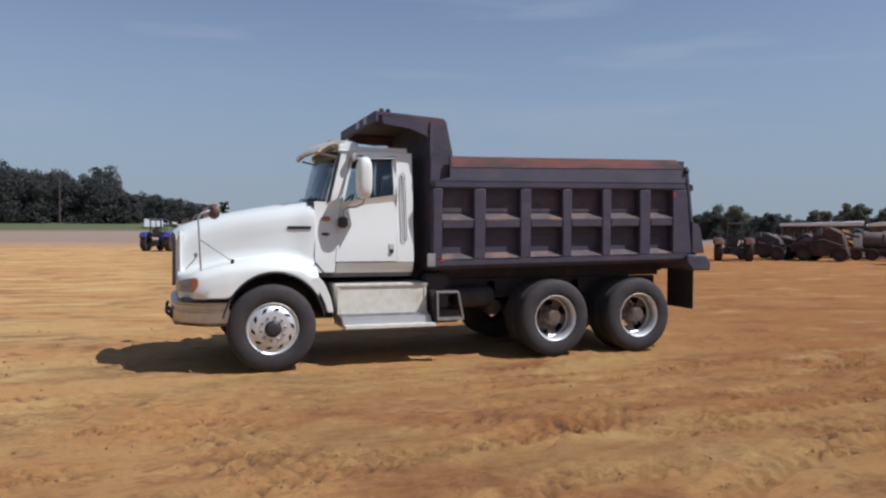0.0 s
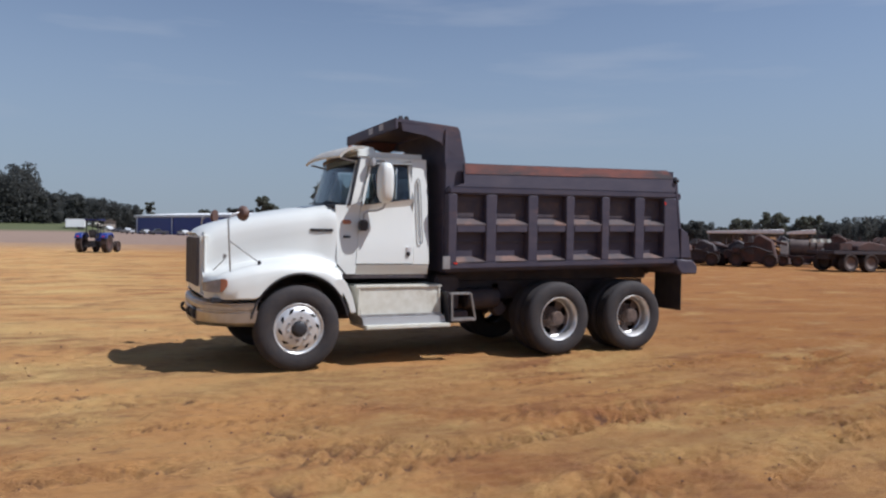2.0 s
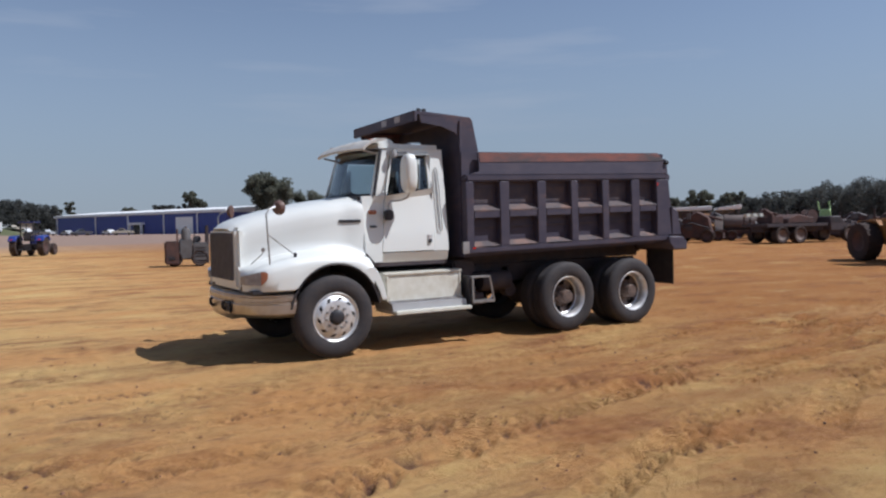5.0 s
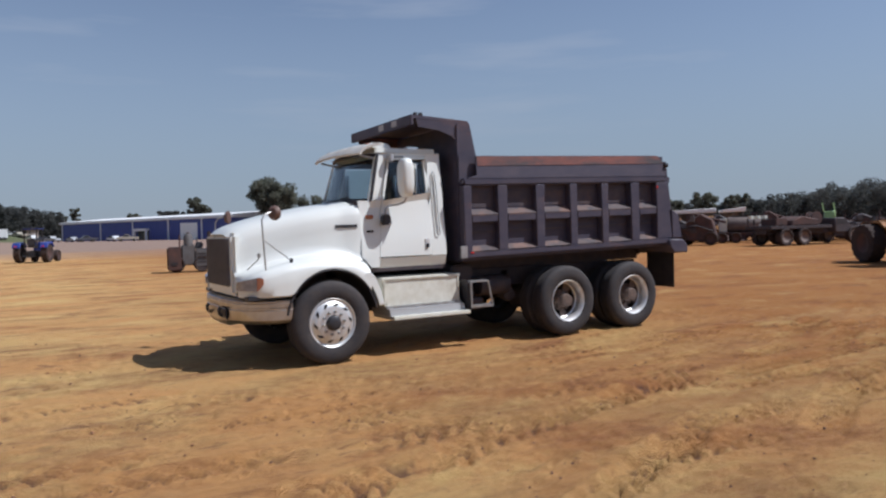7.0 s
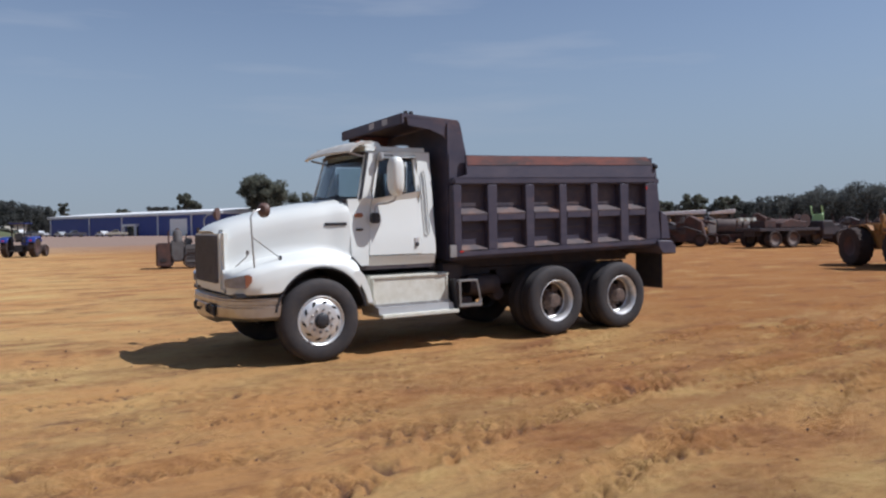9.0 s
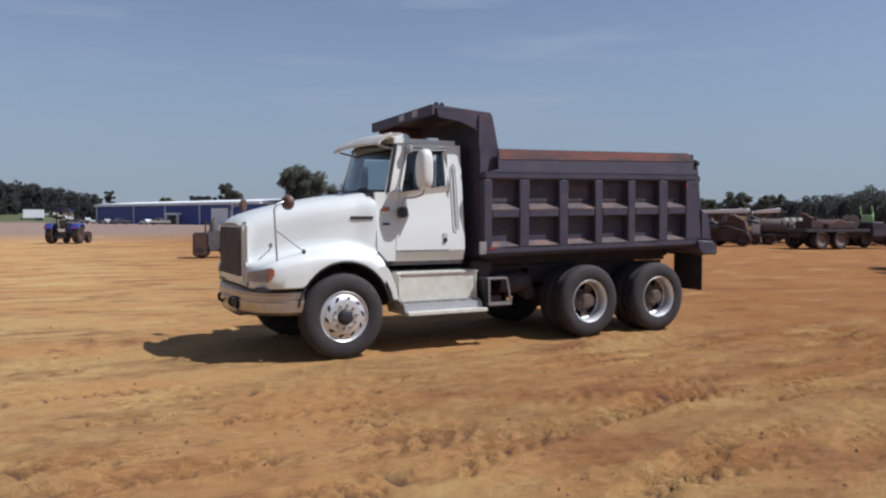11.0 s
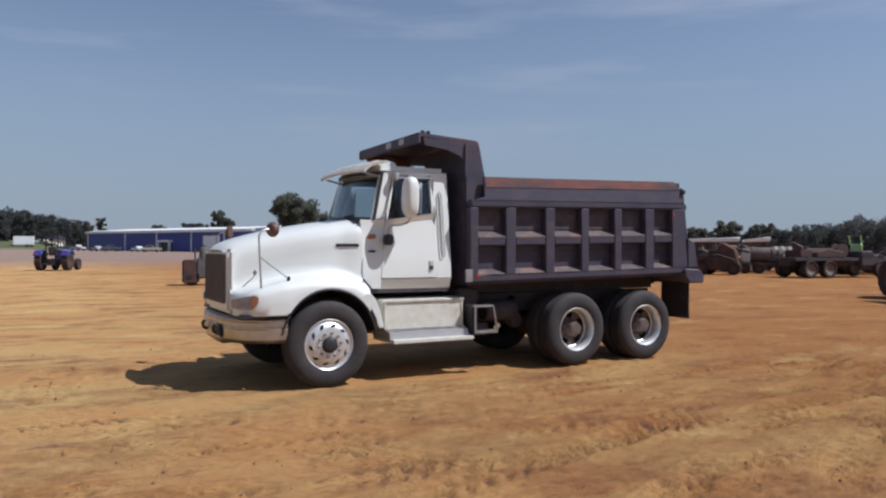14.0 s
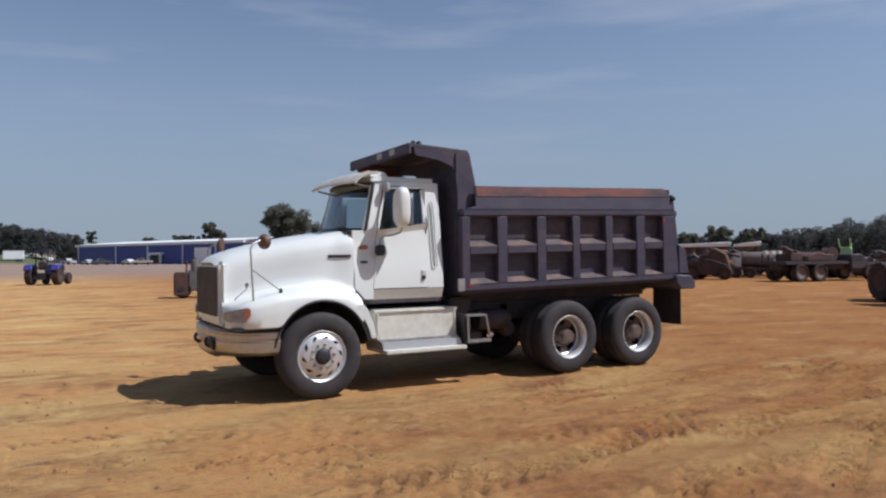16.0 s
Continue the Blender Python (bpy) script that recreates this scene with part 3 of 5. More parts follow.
# rear tails of the fenders behind the wheels
for s in (0, 1):
    poly = [(0.44, 1.07), (0.44, 1.10), (0.50, 1.10), (0.565, 1.115), (0.625, 1.04), (0.695, 0.88), (0.74, 0.68), (0.655, 0.68), (0.632, 0.80), (0.585, 0.93), (0.50, 1.04)]
    y0, y1 = (0.026, 0.40) if s == 0 else (mirrored(0.40), mirrored(0.026))
    part("fender_tail", P(poly, y0, y1, bevel=0.02, seg=2), WHITE, truck)
    # black flare lip round the arch and the wheel well
    a0, a1 = (0.03, 0.75) if s == 0 else (mirrored(0.75), mirrored(0.03))
    bm = bmesh.new()
    grid(bm, [[(px, y, pz) for y in (a0, a1)] for px, pz in (arch_point(d, -0.004) for d in range(12, 171, 6))])
    part("wheel_well", thicken(bm, 0.02), BLACK, truck)
    yy = 0.022 if s == 0 else mirrored(0.022)
    part("arch_lip", T([(px, yy, pz) for px, pz in (arch_point(d, 0.004) for d in range(36, 148, 6))], 0.007, 6), BLACK, truck)
    part("hood_seal", T([(0.545, 0.255 if s == 0 else mirrored(0.255), 1.285), (0.66, 0.235 if s == 0 else mirrored(0.235), 1.15)], 0.012, 6), BLACK, truck)
# nose panel, grille and bars
part("nose_panel", B(-1.082, -0.98, 0.565, mirrored(0.565), 0.88, 1.67, bevel=0.045, seg=3), WHITE, truck)
grille = part("grille", B(-1.10, -1.06, 0.665, mirrored(0.665), 0.985, 1.62, bevel=0.025), GRILLE, truck, "dark grille with upright bars")
for k in range(17):
    y = 0.71 + k * (1.02 / 16)
    part("grille_bar", B(-1.118, -1.09, y - 0.012, y + 0.012, 1.0, 1.60, bevel=0.005), GRILLE, grille)
for s in (0, 1):
    f = (lambda y: y) if s == 0 else mirrored
    # headlight: pale lens and amber corner
    bm = bmesh.new()
    pl = [(-1.065, 0.42), (-1.04, 0.27), (-0.985, 0.17), (-0.905, 0.104)]
    grid(bm, [[(x - 0.016, f(y - 0.012), z0 + 0.025 * i / 3 - k * 0.012 * (3 - i)) for i, (x, y) in enumerate(pl)] for z0, k in ((0.935, -1), (1.0, 0), (1.06, 0.4), (1.10, 1))])
    lens = part("headlight", thicken(bm, 0.04), PALELENS, truck, "clouded headlight")
    bm = bmesh.new()
    pl = [(-0.905, 0.104), (-0.875, 0.088), (-0.835, 0.072)]
    grid(bm, [[(x - 0.012, f(y - 0.014), z0 + 0.025 + 0.012 * i - k * 0.026 * i * i / 2) for i, (x, y) in enumerate(pl)] for z0, k in ((0.94, -1), (1.0, 0), (1.06, 0.3), (1.10, 0.8))])
    part("turn_signal", thicken(bm, 0.04), AMBER, lens, "amber turn signal")
    # hood badge: an unreadable dark strip
    part("badge", P([(0.225, 1.70), (0.36, 1.70), (0.505, 1.70), (0.505, 1.738), (0.36, 1.738), (0.225, 1.738)], lambda x, z: f(CY - hood_half(x) - 0.012), lambda x, z: f(CY - hood_half(x) + 0.03)), BLACK, hood, "dark chrome badge strip")
    # hood mirror on its stays
    hm = part("hood_mirror", lathe(bmesh.new(), [(0.02, -0.05), (0.06, -0.045), (0.085, -0.02), (0.092, 0.0), (0.09, 0.012), (0.01, 0.014)], 24, axis="x"), BROWN, truck, "round convex mirror with brown back")
    hm.matrix_basis = pose(-0.66, f(0.13), 1.90, 0, 0, 35 if s == 0 else -35)
    part("mirror_stay", T([(-0.81, f(0.07), 1.21), (-0.83, f(0.07), 1.6), (-0.84, f(0.07), 1.82), (-0.80, f(0.09), 1.88), (-0.68, f(0.13), 1.92)], 0.011), STEEL, truck)
    part("mirror_brace", T([(-0.83, f(0.07), 1.58), (-0.455, f(0.185), 1.315)], 0.008), STEEL, truck)
    part("brace_foot", B(-0.47, -0.43, *sorted((f(0.17), f(0.20))), 1.27, 1.34, bevel=0.008), BLACK, truck)
    part("hood_hook", T([(-0.97, f(0.30), 1.22), (-0.88, f(0.16), 1.335), (-0.865, f(0.15), 1.37)], 0.006), STEEL, truck)
    part("hood_latch", B(-0.885, -0.845, *sorted((f(0.13), f(0.17))), 1.36, 1.42, bevel=0.012), STEEL, truck)

# -- cab
def skin(x, z):
    """Near side of the cab, leaning in towards the roof."""
    return 0.287 + 0.09 * smoothstep(1.3, 2.1, z) + 0.09 * smoothstep(2.0, 2.75, z)


def cab_panel(name, polys, s, mat, thick=0.045, proud=0.0, parent=None, label=""):
    bm = bmesh.new()
    for poly in polys:
        bm.faces.new([bm.verts.new((x, skin(x, z) - proud, z)) for x, z in poly])
    bmesh.ops.remove_doubles(bm, verts=bm.verts, dist=0.0008)
    bmesh.ops.recalc_face_normals(bm, faces=bm.faces)
    if sum(f.normal.y for f in bm.faces) > 0:
        bmesh.ops.reverse_faces(bm, faces=bm.faces)
    bmesh.ops.solidify(bm, geom=bm.faces[:], thickness=thick)
    if s:
        bmesh.ops.transform(bm, matrix=Matrix.Translation((0, 2 * CY, 0)) @ Matrix.Diagonal((1, -1, 1, 1)), verts=bm.verts)
    return part(name, bm, mat, parent or truck, label)


def strips(poly_lo, poly_hi, zs_n=5):
    """Slices between a lower and an upper edge, each edge ((x0, z0), (x1, z1))."""
    out = []
    for k in range(zs_n):
        a, b = k / zs_n, (k + 1) / zs_n
        q = []
        for t, rev in ((a, False), (b, True)):
            e = [(poly_lo[i][0] + (poly_hi[i][0] - poly_lo[i][0]) * t, poly_lo[i][1] + (poly_hi[i][1] - poly_lo[i][1]) * t) for i in (0, 1)]
            q += e[::-1] if rev else e
        out.append(q)
    return out


for s in (0, 1):
    f = (lambda y: y) if s == 0 else mirrored
    cab_panel("cab_side", strips(((0.555, 1.16), (0.80, 1.16)), ((0.555, 2.05), (0.885, 2.05)), 5)
              + strips(((0.70, 2.05), (0.885, 2.05)), ((0.88, 2.70), (1.03, 2.62)), 4)
              + strips(((1.03, 2.62), (1.64, 2.67)), ((0.88, 2.70), (1.862, 2.71)), 1)
              + strips(((1.62, 1.287), (1.845, 1.287)), ((1.64, 2.67), (1.862, 2.71)), 7), s, WHITE)
    sk = (lambda x, z: f(0.345 - 0.055 * (z - 1.10) / 0.185), lambda x, z: f(0.42))
    part("sill_skirt", P([(0.82, 1.10), (1.845, 1.10), (1.845, 1.285), (0.82, 1.285)], *sk, bevel=0.006), WHITE, truck)
    door = cab_panel("door", strips(((0.808, 1.295), (1.612, 1.295)), ((0.892, 2.045), (1.632, 2.155)), 5)
                     + strips(((0.892, 2.045), (0.93, 2.05)), ((1.035, 2.60), (1.06, 2.575)), 3)
                     + strips(((1.035, 2.60), (1.635, 2.625)), ((1.037, 2.65), (1.637, 2.655)), 1)
                     + strips(((1.60, 2.15), (1.632, 2.155)), ((1.59, 2.61), (1.635, 2.625)), 2), s, WHITE, proud=0.008, label="white door with a chrome latch")
    bm = bmesh.new()
    prism(bm, [(0.92, 2.05), (1.605, 2.15), (1.595, 2.61), (1.055, 2.585)], *((lambda x, z: skin(x, z) + 0.015, lambda x, z: skin(x, z) + 0.02) if s == 0 else (lambda x, z: mirrored(skin(x, z) + 0.015), lambda x, z: mirrored(skin(x, z) + 0.02))))
    part("door_glass", bm, GLASS, door, "tinted side window", smooth=False)
    y0, y1 = sorted((f(0.275), f(0.31)))
    part("latch", B(1.495, 1.57, y0, y1, 1.395, 1.525, bevel=0.012), ALU, door, "chrome paddle latch")
    y0, y1 = sorted((f(0.262), f(0.28)))
    part("latch_keyhole", B(1.508, 1.557, y0, y1, 1.40, 1.455, bevel=0.006), BLACK, door)
    hp = [(1.715, 1.555), (1.695, 1.60), (1.695, 1.9), (1.695, 2.2), (1.70, 2.41), (1.722, 2.45), (1.745, 2.41), (1.75, 2.2), (1.75, 1.9), (1.75, 1.60), (1.735, 1.56)]
    part("grab_handle", T([(x, f(skin(x, z) - 0.022), z) for x, z in hp], 0.0075), STEEL, truck, "thin steel grab handle")
    y0, y1 = sorted((f(0.315), f(0.36)))
    part("marker_lamp", B(0.635, 0.75, y0, y1, 1.805, 1.86, bevel=0.012), AMBER, truck, "amber side marker")
    y0, y1 = sorted((f(0.30), f(0.34)))
    part("emblem_bar", B(0.64, 0.74, y0, y1, 1.625, 1.655, bevel=0.008), BLACK, truck, "small dark emblem strip")
    y0, y1 = sorted((f(0.19), f(0.31)))
    mb = part("mirror_bracket", B(0.835, 0.945, y0, y1, 1.72, 1.86, bevel=0.02), BLACK, truck)
    # west-coast mirror in a rounded white shell
    bm = bmesh.new()
    bmesh.ops.create_uvsphere(bm, u_segments=28, v_segments=20, radius=1)
    for v in bm.verts:
        c = v.co
        q = lambda t, e: math.copysign(abs(t) ** e, t)
        v.co = (1.13 + (0.105 if c.x < 0 else 0.085) * q(c.x, 0.62), f(0.08) + 0.125 * q(c.y, 0.62), 2.34 + 0.262 * q(c.z, 0.66) * (1 if c.z > 0 else 0.985))
    m2 = part("side_mirror", bm, WHITE, truck, "white rounded mirror housing")
    part("mirror_glass", B(1.213, 1.223, *sorted((f(0.0), f(0.17))), 2.14, 2.54, bevel=0.004), CHROME, m2)
    part("mirror_arm", T([(1.11, f(0.09), 2.10), (1.10, f(0.13), 2.03), (1.04, f(0.22), 1.995), (0.93, f(0.27), 1.985), (0.885, f(0.27), 1.94), (0.885, f(0.27), 1.85)], 0.014), STEEL, m2)
    part("mirror_bar", T([(1.12, f(0.09), 2.58), (1.12, f(0.2), 2.64), (1.03, f(0.42), 2.66)], 0.014), STEEL, m2)
    part("mirror_knuckle", B(0.98, 1.06, *sorted((f(0.32), f(0.44))), 2.58, 2.69, bevel=0.02), GREYPLASTIC, m2)
for s in (0, 1):
    cab_panel("side_lining", strips(((0.60, 1.18), (1.80, 1.18)), ((0.60, 2.0), (1.80, 2.0)), 4) + strips(((0.74, 2.06), (0.87, 2.06)), ((0.91, 2.68), (1.02, 2.61)), 3)
              + strips(((1.65, 2.0), (1.80, 2.0)), ((1.65, 2.66), (1.80, 2.66)), 3), s, SEAT, thick=0.01, proud=-0.075)
part("headliner", B(0.92, 1.79, 0.50, mirrored(0.50), 2.60, 2.638, bevel=0.01), SEAT, truck)
bm = bmesh.new()
box(bm, 1.782, 1.797, 0.40, mirrored(0.40), 1.2, 2.10)
box(bm, 1.782, 1.797, 0.44, 0.66, 2.10, 2.48)
box(bm, 1.782, 1.797, mirrored(0.66), mirrored(0.44), 2.10, 2.48)
box(bm, 1.782, 1.797, 0.46, mirrored(0.46), 2.48, 2.60)
bmesh.ops.remove_doubles(bm, verts=bm.verts, dist=0.0005)
part("rear_lining", bm, SEAT, truck)
part("cab_floor", B(0.56, 1.84, 0.33, mirrored(0.33), 1.10, 1.18), CHASSIS, truck)
part("firewall", B(0.53, 0.57, 0.44, mirrored(0.44), 1.0, 2.03), CHASSIS, truck)
part("dashboard", B(0.57, 0.86, 0.46, mirrored(0.46), 1.7, 2.04, bevel=0.05), BLACK, truck)
part("cowl_panel", B(0.50, 0.74, 0.43, mirrored(0.43), 2.02, 2.055, bevel=0.012), BLACK, truck)
bm = bmesh.new()
box(bm, 1.80, 1.84, 0.40, mirrored(0.40), 1.12, 2.08)
box(bm, 1.80, 1.84, 0.46, 0.62, 2.08, 2.50)
box(bm, 1.80, 1.84, mirrored(0.62), mirrored(0.46), 2.08, 2.50)
box(bm, 1.80, 1.84, 0.48, mirrored(0.48), 2.50, 2.70)
part("cab_rear_wall", bm, WHITE, truck)
part("rear_glass", B(1.815, 1.822, 0.62, mirrored(0.62), 2.08, 2.50), GLASS, truck, smooth=False)
part("roof", B(0.82, 1.875, 0.448, mirrored(0.448), 2.64, 2.775, bevel=0.065, seg=4), WHITE, truck, "white cab roof")
for y in (0.55, 1.45):
    part("cab_seat", B(1.2, 1.68, y, y + 0.5, 1.45, 1.62, bevel=0.05), SEAT, truck)
    part("seat_back", B(1.55, 1.72, y, y + 0.5, 1.62, 2.28, bevel=0.06), SEAT, truck)
bm = bmesh.new()
lathe(bm, [(0.215, -0.014), (0.232, 0.0), (0.215, 0.014), (0.20, 0.0), (0.215, -0.014)], 28, axis="x")
tube(bm, [(0, -0.21, 0), (0, 0.21, 0)], 0.012, 6)
wheel_ob = part("steering_wheel", bm, BLACK, truck)
wheel_ob.matrix_basis = pose(1.02, 0.80, 1.98, 0, 35, 0)

# windshield with its black gasket
def shield(u, v, off=0.0):
    """u across from -1 to 1, v up from 0 to 1."""
    side_x, mid_x = 0.745 + 0.155 * v, 0.60 + 0.14 * v
    y = CY + u * (0.845 - 0.085 * v)
    x = mid_x + (side_x - mid_x) * abs(u) ** 2.4 - off
    return x, y, 2.055 + 0.615 * v + 0.02 * (1 - u * u)


us = [-1 + 2 * k / 16 for k in range(17)]
part("windshield", thicken(grid(bmesh.new(), [[shield(u * 0.985, 0.02 + 0.96 * v / 5) for u in us] for v in range(6)]), 0.006), GLASS, truck, "tinted curved windshield")
bm = bmesh.new()
tube(bm, [shield(u, 0.0, 0.008) for u in us] + [shield(1, v / 4, 0.008) for v in range(1, 5)] + [shield(u, 1.0, 0.008) for u in us[-2::-1]] + [shield(-1, 1 - v / 4, 0.008) for v in range(1, 5)], 0.024, 6)
part("windshield_gasket", bm, BLACK, truck)
for y, e in ((0.55, 1.1), (1.25, 1.8)):
    part("wiper", T([(0.60, y + 0.1, 2.06), (0.60, (y + e) / 2, 2.12), (0.60, e, 2.10)], 0.008, 5), BLACK, truck)
# sun visor across the windshield head, lamps on top
rows = []
for x, z, bow in ((0.94, 2.835, 0.02), (0.82, 2.825, 0.05), (0.71, 2.785, 0.07), (0.635, 2.73, 0.08), (0.60, 2.685, 0.085)):
    rows.append([(x - bow * (1 - u * u), CY + u * 0.83, z + 0.015 * (1 - u * u)) for u in us])
visor = part("sun_visor", thicken(grid(bmesh.new(), rows), 0.035), VISOR, truck, "weathered white outer sun visor with marker lamps")
for u in (-0.85, -0.28, 0.0, 0.28, 0.85):
    part("roof_lamp", B(0.72, 0.79, CY + u * 0.8 - 0.04, CY + u * 0.8 + 0.04, 2.81, 2.845, bevel=0.012), AMBER, visor, "small amber clearance lamp")
for y in (0.52, mirrored(0.52)):
    part("visor_bracket", T([(0.62, y, 2.68), (0.84, y, 2.64)], 0.014, 6), GREYPLASTIC, visor)
part("roof_beacon", B(1.38, 1.56, 0.50, 0.62, 2.77, 2.80, bevel=0.012), CHROME, truck)
part("roof_fairing", P([(0.80, 2.80), (0.88, 2.86), (1.16, 2.85), (1.20, 2.76), (0.82, 2.76)], 0.62, mirrored(0.62), bevel=0.02, seg=2), WHITE, truck)

# -- step box under the door and ladder steps
for s in (0, 1):
    f = (lambda y: y) if s == 0 else mirrored
    stepbox = part("step_box", P([(0.80, 1.0), (2.01, 1.0), (2.02, 0.60), (0.855, 0.60)], *sorted((f(0.235), f(0.74))), bevel=0.02, seg=2), CREAM, truck, "dusty white step and tank box")
    part("box_lid_rim", B(0.79, 2.02, *sorted((f(0.215), f(0.74))), 0.975, 1.015, bevel=0.012), CREAM, stepbox)
    part("box_strap", B(0.84, 2.02, *sorted((f(0.20), f(0.24))), 0.60, 0.635, bevel=0.008), STEEL, stepbox)
    part("tread_riser", P([(0.865, 0.60), (2.03, 0.60), (2.06, 0.50), (0.885, 0.50)], *sorted((f(0.16), f(0.72)))), GREYPLASTIC, stepbox)
    part("tread_plate", B(0.885, 2.08, *sorted((f(0.06), f(0.72))), 0.455, 0.505, bevel=0.01), CREAM, stepbox, "white step tread")
    for x in (0.84, 1.98):
        part("box_edge", B(x - 0.015, x + 0.015, *sorted((f(0.222), f(0.25))), 0.63, 0.98, bevel=0.006), CREAM, stepbox)
    part("box_end_bracket", P([(2.03, 0.92), (2.06, 0.92), (2.12, 0.50), (2.08, 0.50)], *sorted((f(0.10), f(0.70)))), BLACK, stepbox)
ladder = part("ladder_step", B(2.10, 2.47, 0.06, 0.22, 0.525, 0.56, bevel=0.008), STEEL, truck, "open steel ladder step")
part("ladder_rung", B(2.08, 2.40, 0.07, 0.22, 0.88, 0.905, bevel=0.008), STEEL, ladder)
for x0, x1 in ((2.11, 2.10), (2.46, 2.385)):
    part("ladder_upright", T([(x0, 0.075, 0.54), (x1, 0.075, 0.90)], 0.016, 6), STEEL, ladder)
    part("ladder_bracket", T([(x1, 0.15, 0.90), (x1, 0.75, 0.92)], 0.02, 6), CHASSIS, ladder)

# -- dump bed
BX0, BX1 = 2.0, 5.98
bed = part("dump_bed", B(BX0, BX1, 0.10, mirrored(0.10), 1.20, 1.27, bevel=0.01), BED, truck, "black steel dump bed with rust")
for y in (0.78, 1.56):
    part("bed_long_sill", B(2.0, 6.1, y, y + 0.1, 1.04, 1.20, bevel=0.01), CHASSIS, bed)
POSTS = ((2.0, 2.13), (2.58, 2.745), (3.26, 3.42), (3.905, 4.045), (4.535, 4.675), (5.15, 5.33), (5.71, 5.99))
for s in (0, 1):
    f = (lambda y: y) if s == 0 else mirrored
    S = lambda a, b: sorted((f(a), f(b)))
    part("side_sheet", B(BX0, BX1, *S(0.14, 0.16), 1.25, 2.68), BED, bed)
    part("bottom_rail", P([(2.0, 1.24), (5.98, 1.24), (5.98, 1.34), (2.0, 1.34)], *S(0.0, 0.16), bevel=0.02, seg=2), BED, bed, "worn lower rail with rust")
    part("top_rail", P([(2.0, 2.25), (5.95, 2.25), (5.94, 2.355), (2.0, 2.355)], *S(0.01, 0.16), bevel=0.025, seg=2), BED, bed)
    for x0, x1 in POSTS:
        last = x1 > 5.9
        poly = [(x0, 1.33), (x1 + (0.06 if last else 0), 1.33), (x1 - (0.04 if last else 0), 2.26), (x0, 2.26)]
        part("side_post", P(poly, *S(0.015, 0.15), bevel=0.012), BED, bed)
    # sloped ledges between the posts, with dirt lying on them
    for (a0, a1), (b0, b1) in zip(POSTS, POSTS[1:]):
        for z, h in ((1.34, 0.07), (1.85, 0.075)):
            bm = bmesh.new()
            lo, hi = f(0.02), f(0.142)
            v = [bm.verts.new(p) for p in ((a1, lo, z), (b0, lo, z), (b0, hi, z + h), (a1, hi, z + h), (a1, hi, z - 0.02), (b0, hi, z - 0.02), (a1, lo, z - 0.02), (b0, lo, z - 0.02))]
            for q in ((0, 1, 2, 3), (0, 1, 7, 6), (6, 7, 5, 4), (3, 2, 5, 4), (0, 3, 4, 6), (1, 2, 5, 7)):
                bm.faces.new([v[k] for k in q])
            part("ledge", bm, BEDRUST, bed, smooth=False)
        part("rib", B(a1, b0, *S(0.022, 0.145), 1.735, 1.848, bevel=0.012), BED, bed)
        part("dent_rib", B(a1 + 0.01, b0 - 0.01, *S(0.118, 0.145), 1.585, 1.612, bevel=0.008), BEDPATCH, bed)
        part("panel_patch", B(a1 + 0.04, b0 - 0.05, *S(0.134, 0.141), 1.95, 2.17, bevel=0.002), BEDPATCH, bed)
    # upper side board leaning inwards
    bm = bmesh.new()
    prism(bm, [(2.08, 2.355), (5.93, 2.355), (5.95, 2.52), (5.78, 2.69), (2.24, 2.67), (2.24, 2.40)], lambda x, z: f(0.03 + 0.035 * (z - 2.355) / 0.33), lambda x, z: f(0.06 + 0.035 * (z - 2.355) / 0.33))
    part("side_board", bm, BED, bed)
    bm = bmesh.new()
    prism(bm, [(2.26, 2.53), (5.90, 2.56), (5.78, 2.685), (2.25, 2.665)], lambda x, z: f(0.024 + 0.035 * (z - 2.355) / 0.33), lambda x, z: f(0.05 + 0.035 * (z - 2.355) / 0.33))
    part("board_edge", bm, BEDRED, bed, "rust red upper board")
    part("tarp_hook", lathe(bmesh.new(), [(0.01, -0.03), (0.035, -0.02), (0.045, 0.02), (0.035, 0.06), (0.01, 0.07)], 12, (5.945, f(0.03), 2.53)), BLACK, bed)
    # cab shield wing
    wing = [(1.36, 3.25), (2.14, 3.225), (2.18, 3.18), (2.31, 2.68), (2.30, 2.36), (2.0, 2.36), (2.0, 2.90), (1.92, 3.0), (1.72, 3.075), (1.40, 3.10)]
    part("shield_wing", P(wing, *S(0.10, 0.125), bevel=0.006), BED, bed)
    if s:
        part("wing_inner_rust", P([(1.40, 3.21), (1.985, 3.19), (1.985, 2.95), (1.90, 3.01), (1.72, 3.085), (1.42, 3.12)], *S(0.126, 0.132)), BEDRED, bed)
    part("corner_lamp", B(1.985, 2.0, *S(0.02, 0.10), 1.27, 1.42, bevel=0.003), DECAL, bed)
    part("front_corner_plate", B(1.92, 2.03, *S(-0.005, 0.02), 1.25, 1.42, bevel=0.005), STEEL, bed, "bare metal corner plate")
    part("side_marker", B(2.08, 2.14, *S(-0.010, 0.002), 1.31, 1.335, bevel=0.008), REDLENS, bed, "small red marker lamp")
    part("rear_marker", B(5.70, 5.735, *S(0.002, 0.016), 2.15, 2.20, bevel=0.01), REDLENS, bed, "small red marker lamp")
    part("mud_flap", B(6.06, 6.075, *S(0.02, 0.62), 0.565, 1.20, bevel=0.004), RUBBER, truck, "black rubber mud flap")
    part("flap_hanger", B(5.97, 6.085, *S(0.03, 0.80), 1.13, 1.20, bevel=0.01), CHASSIS, truck)
part("front_wall", B(1.965, 2.0, 0.06, mirrored(0.06), 1.22, 3.17, bevel=0.006), BED, bed)
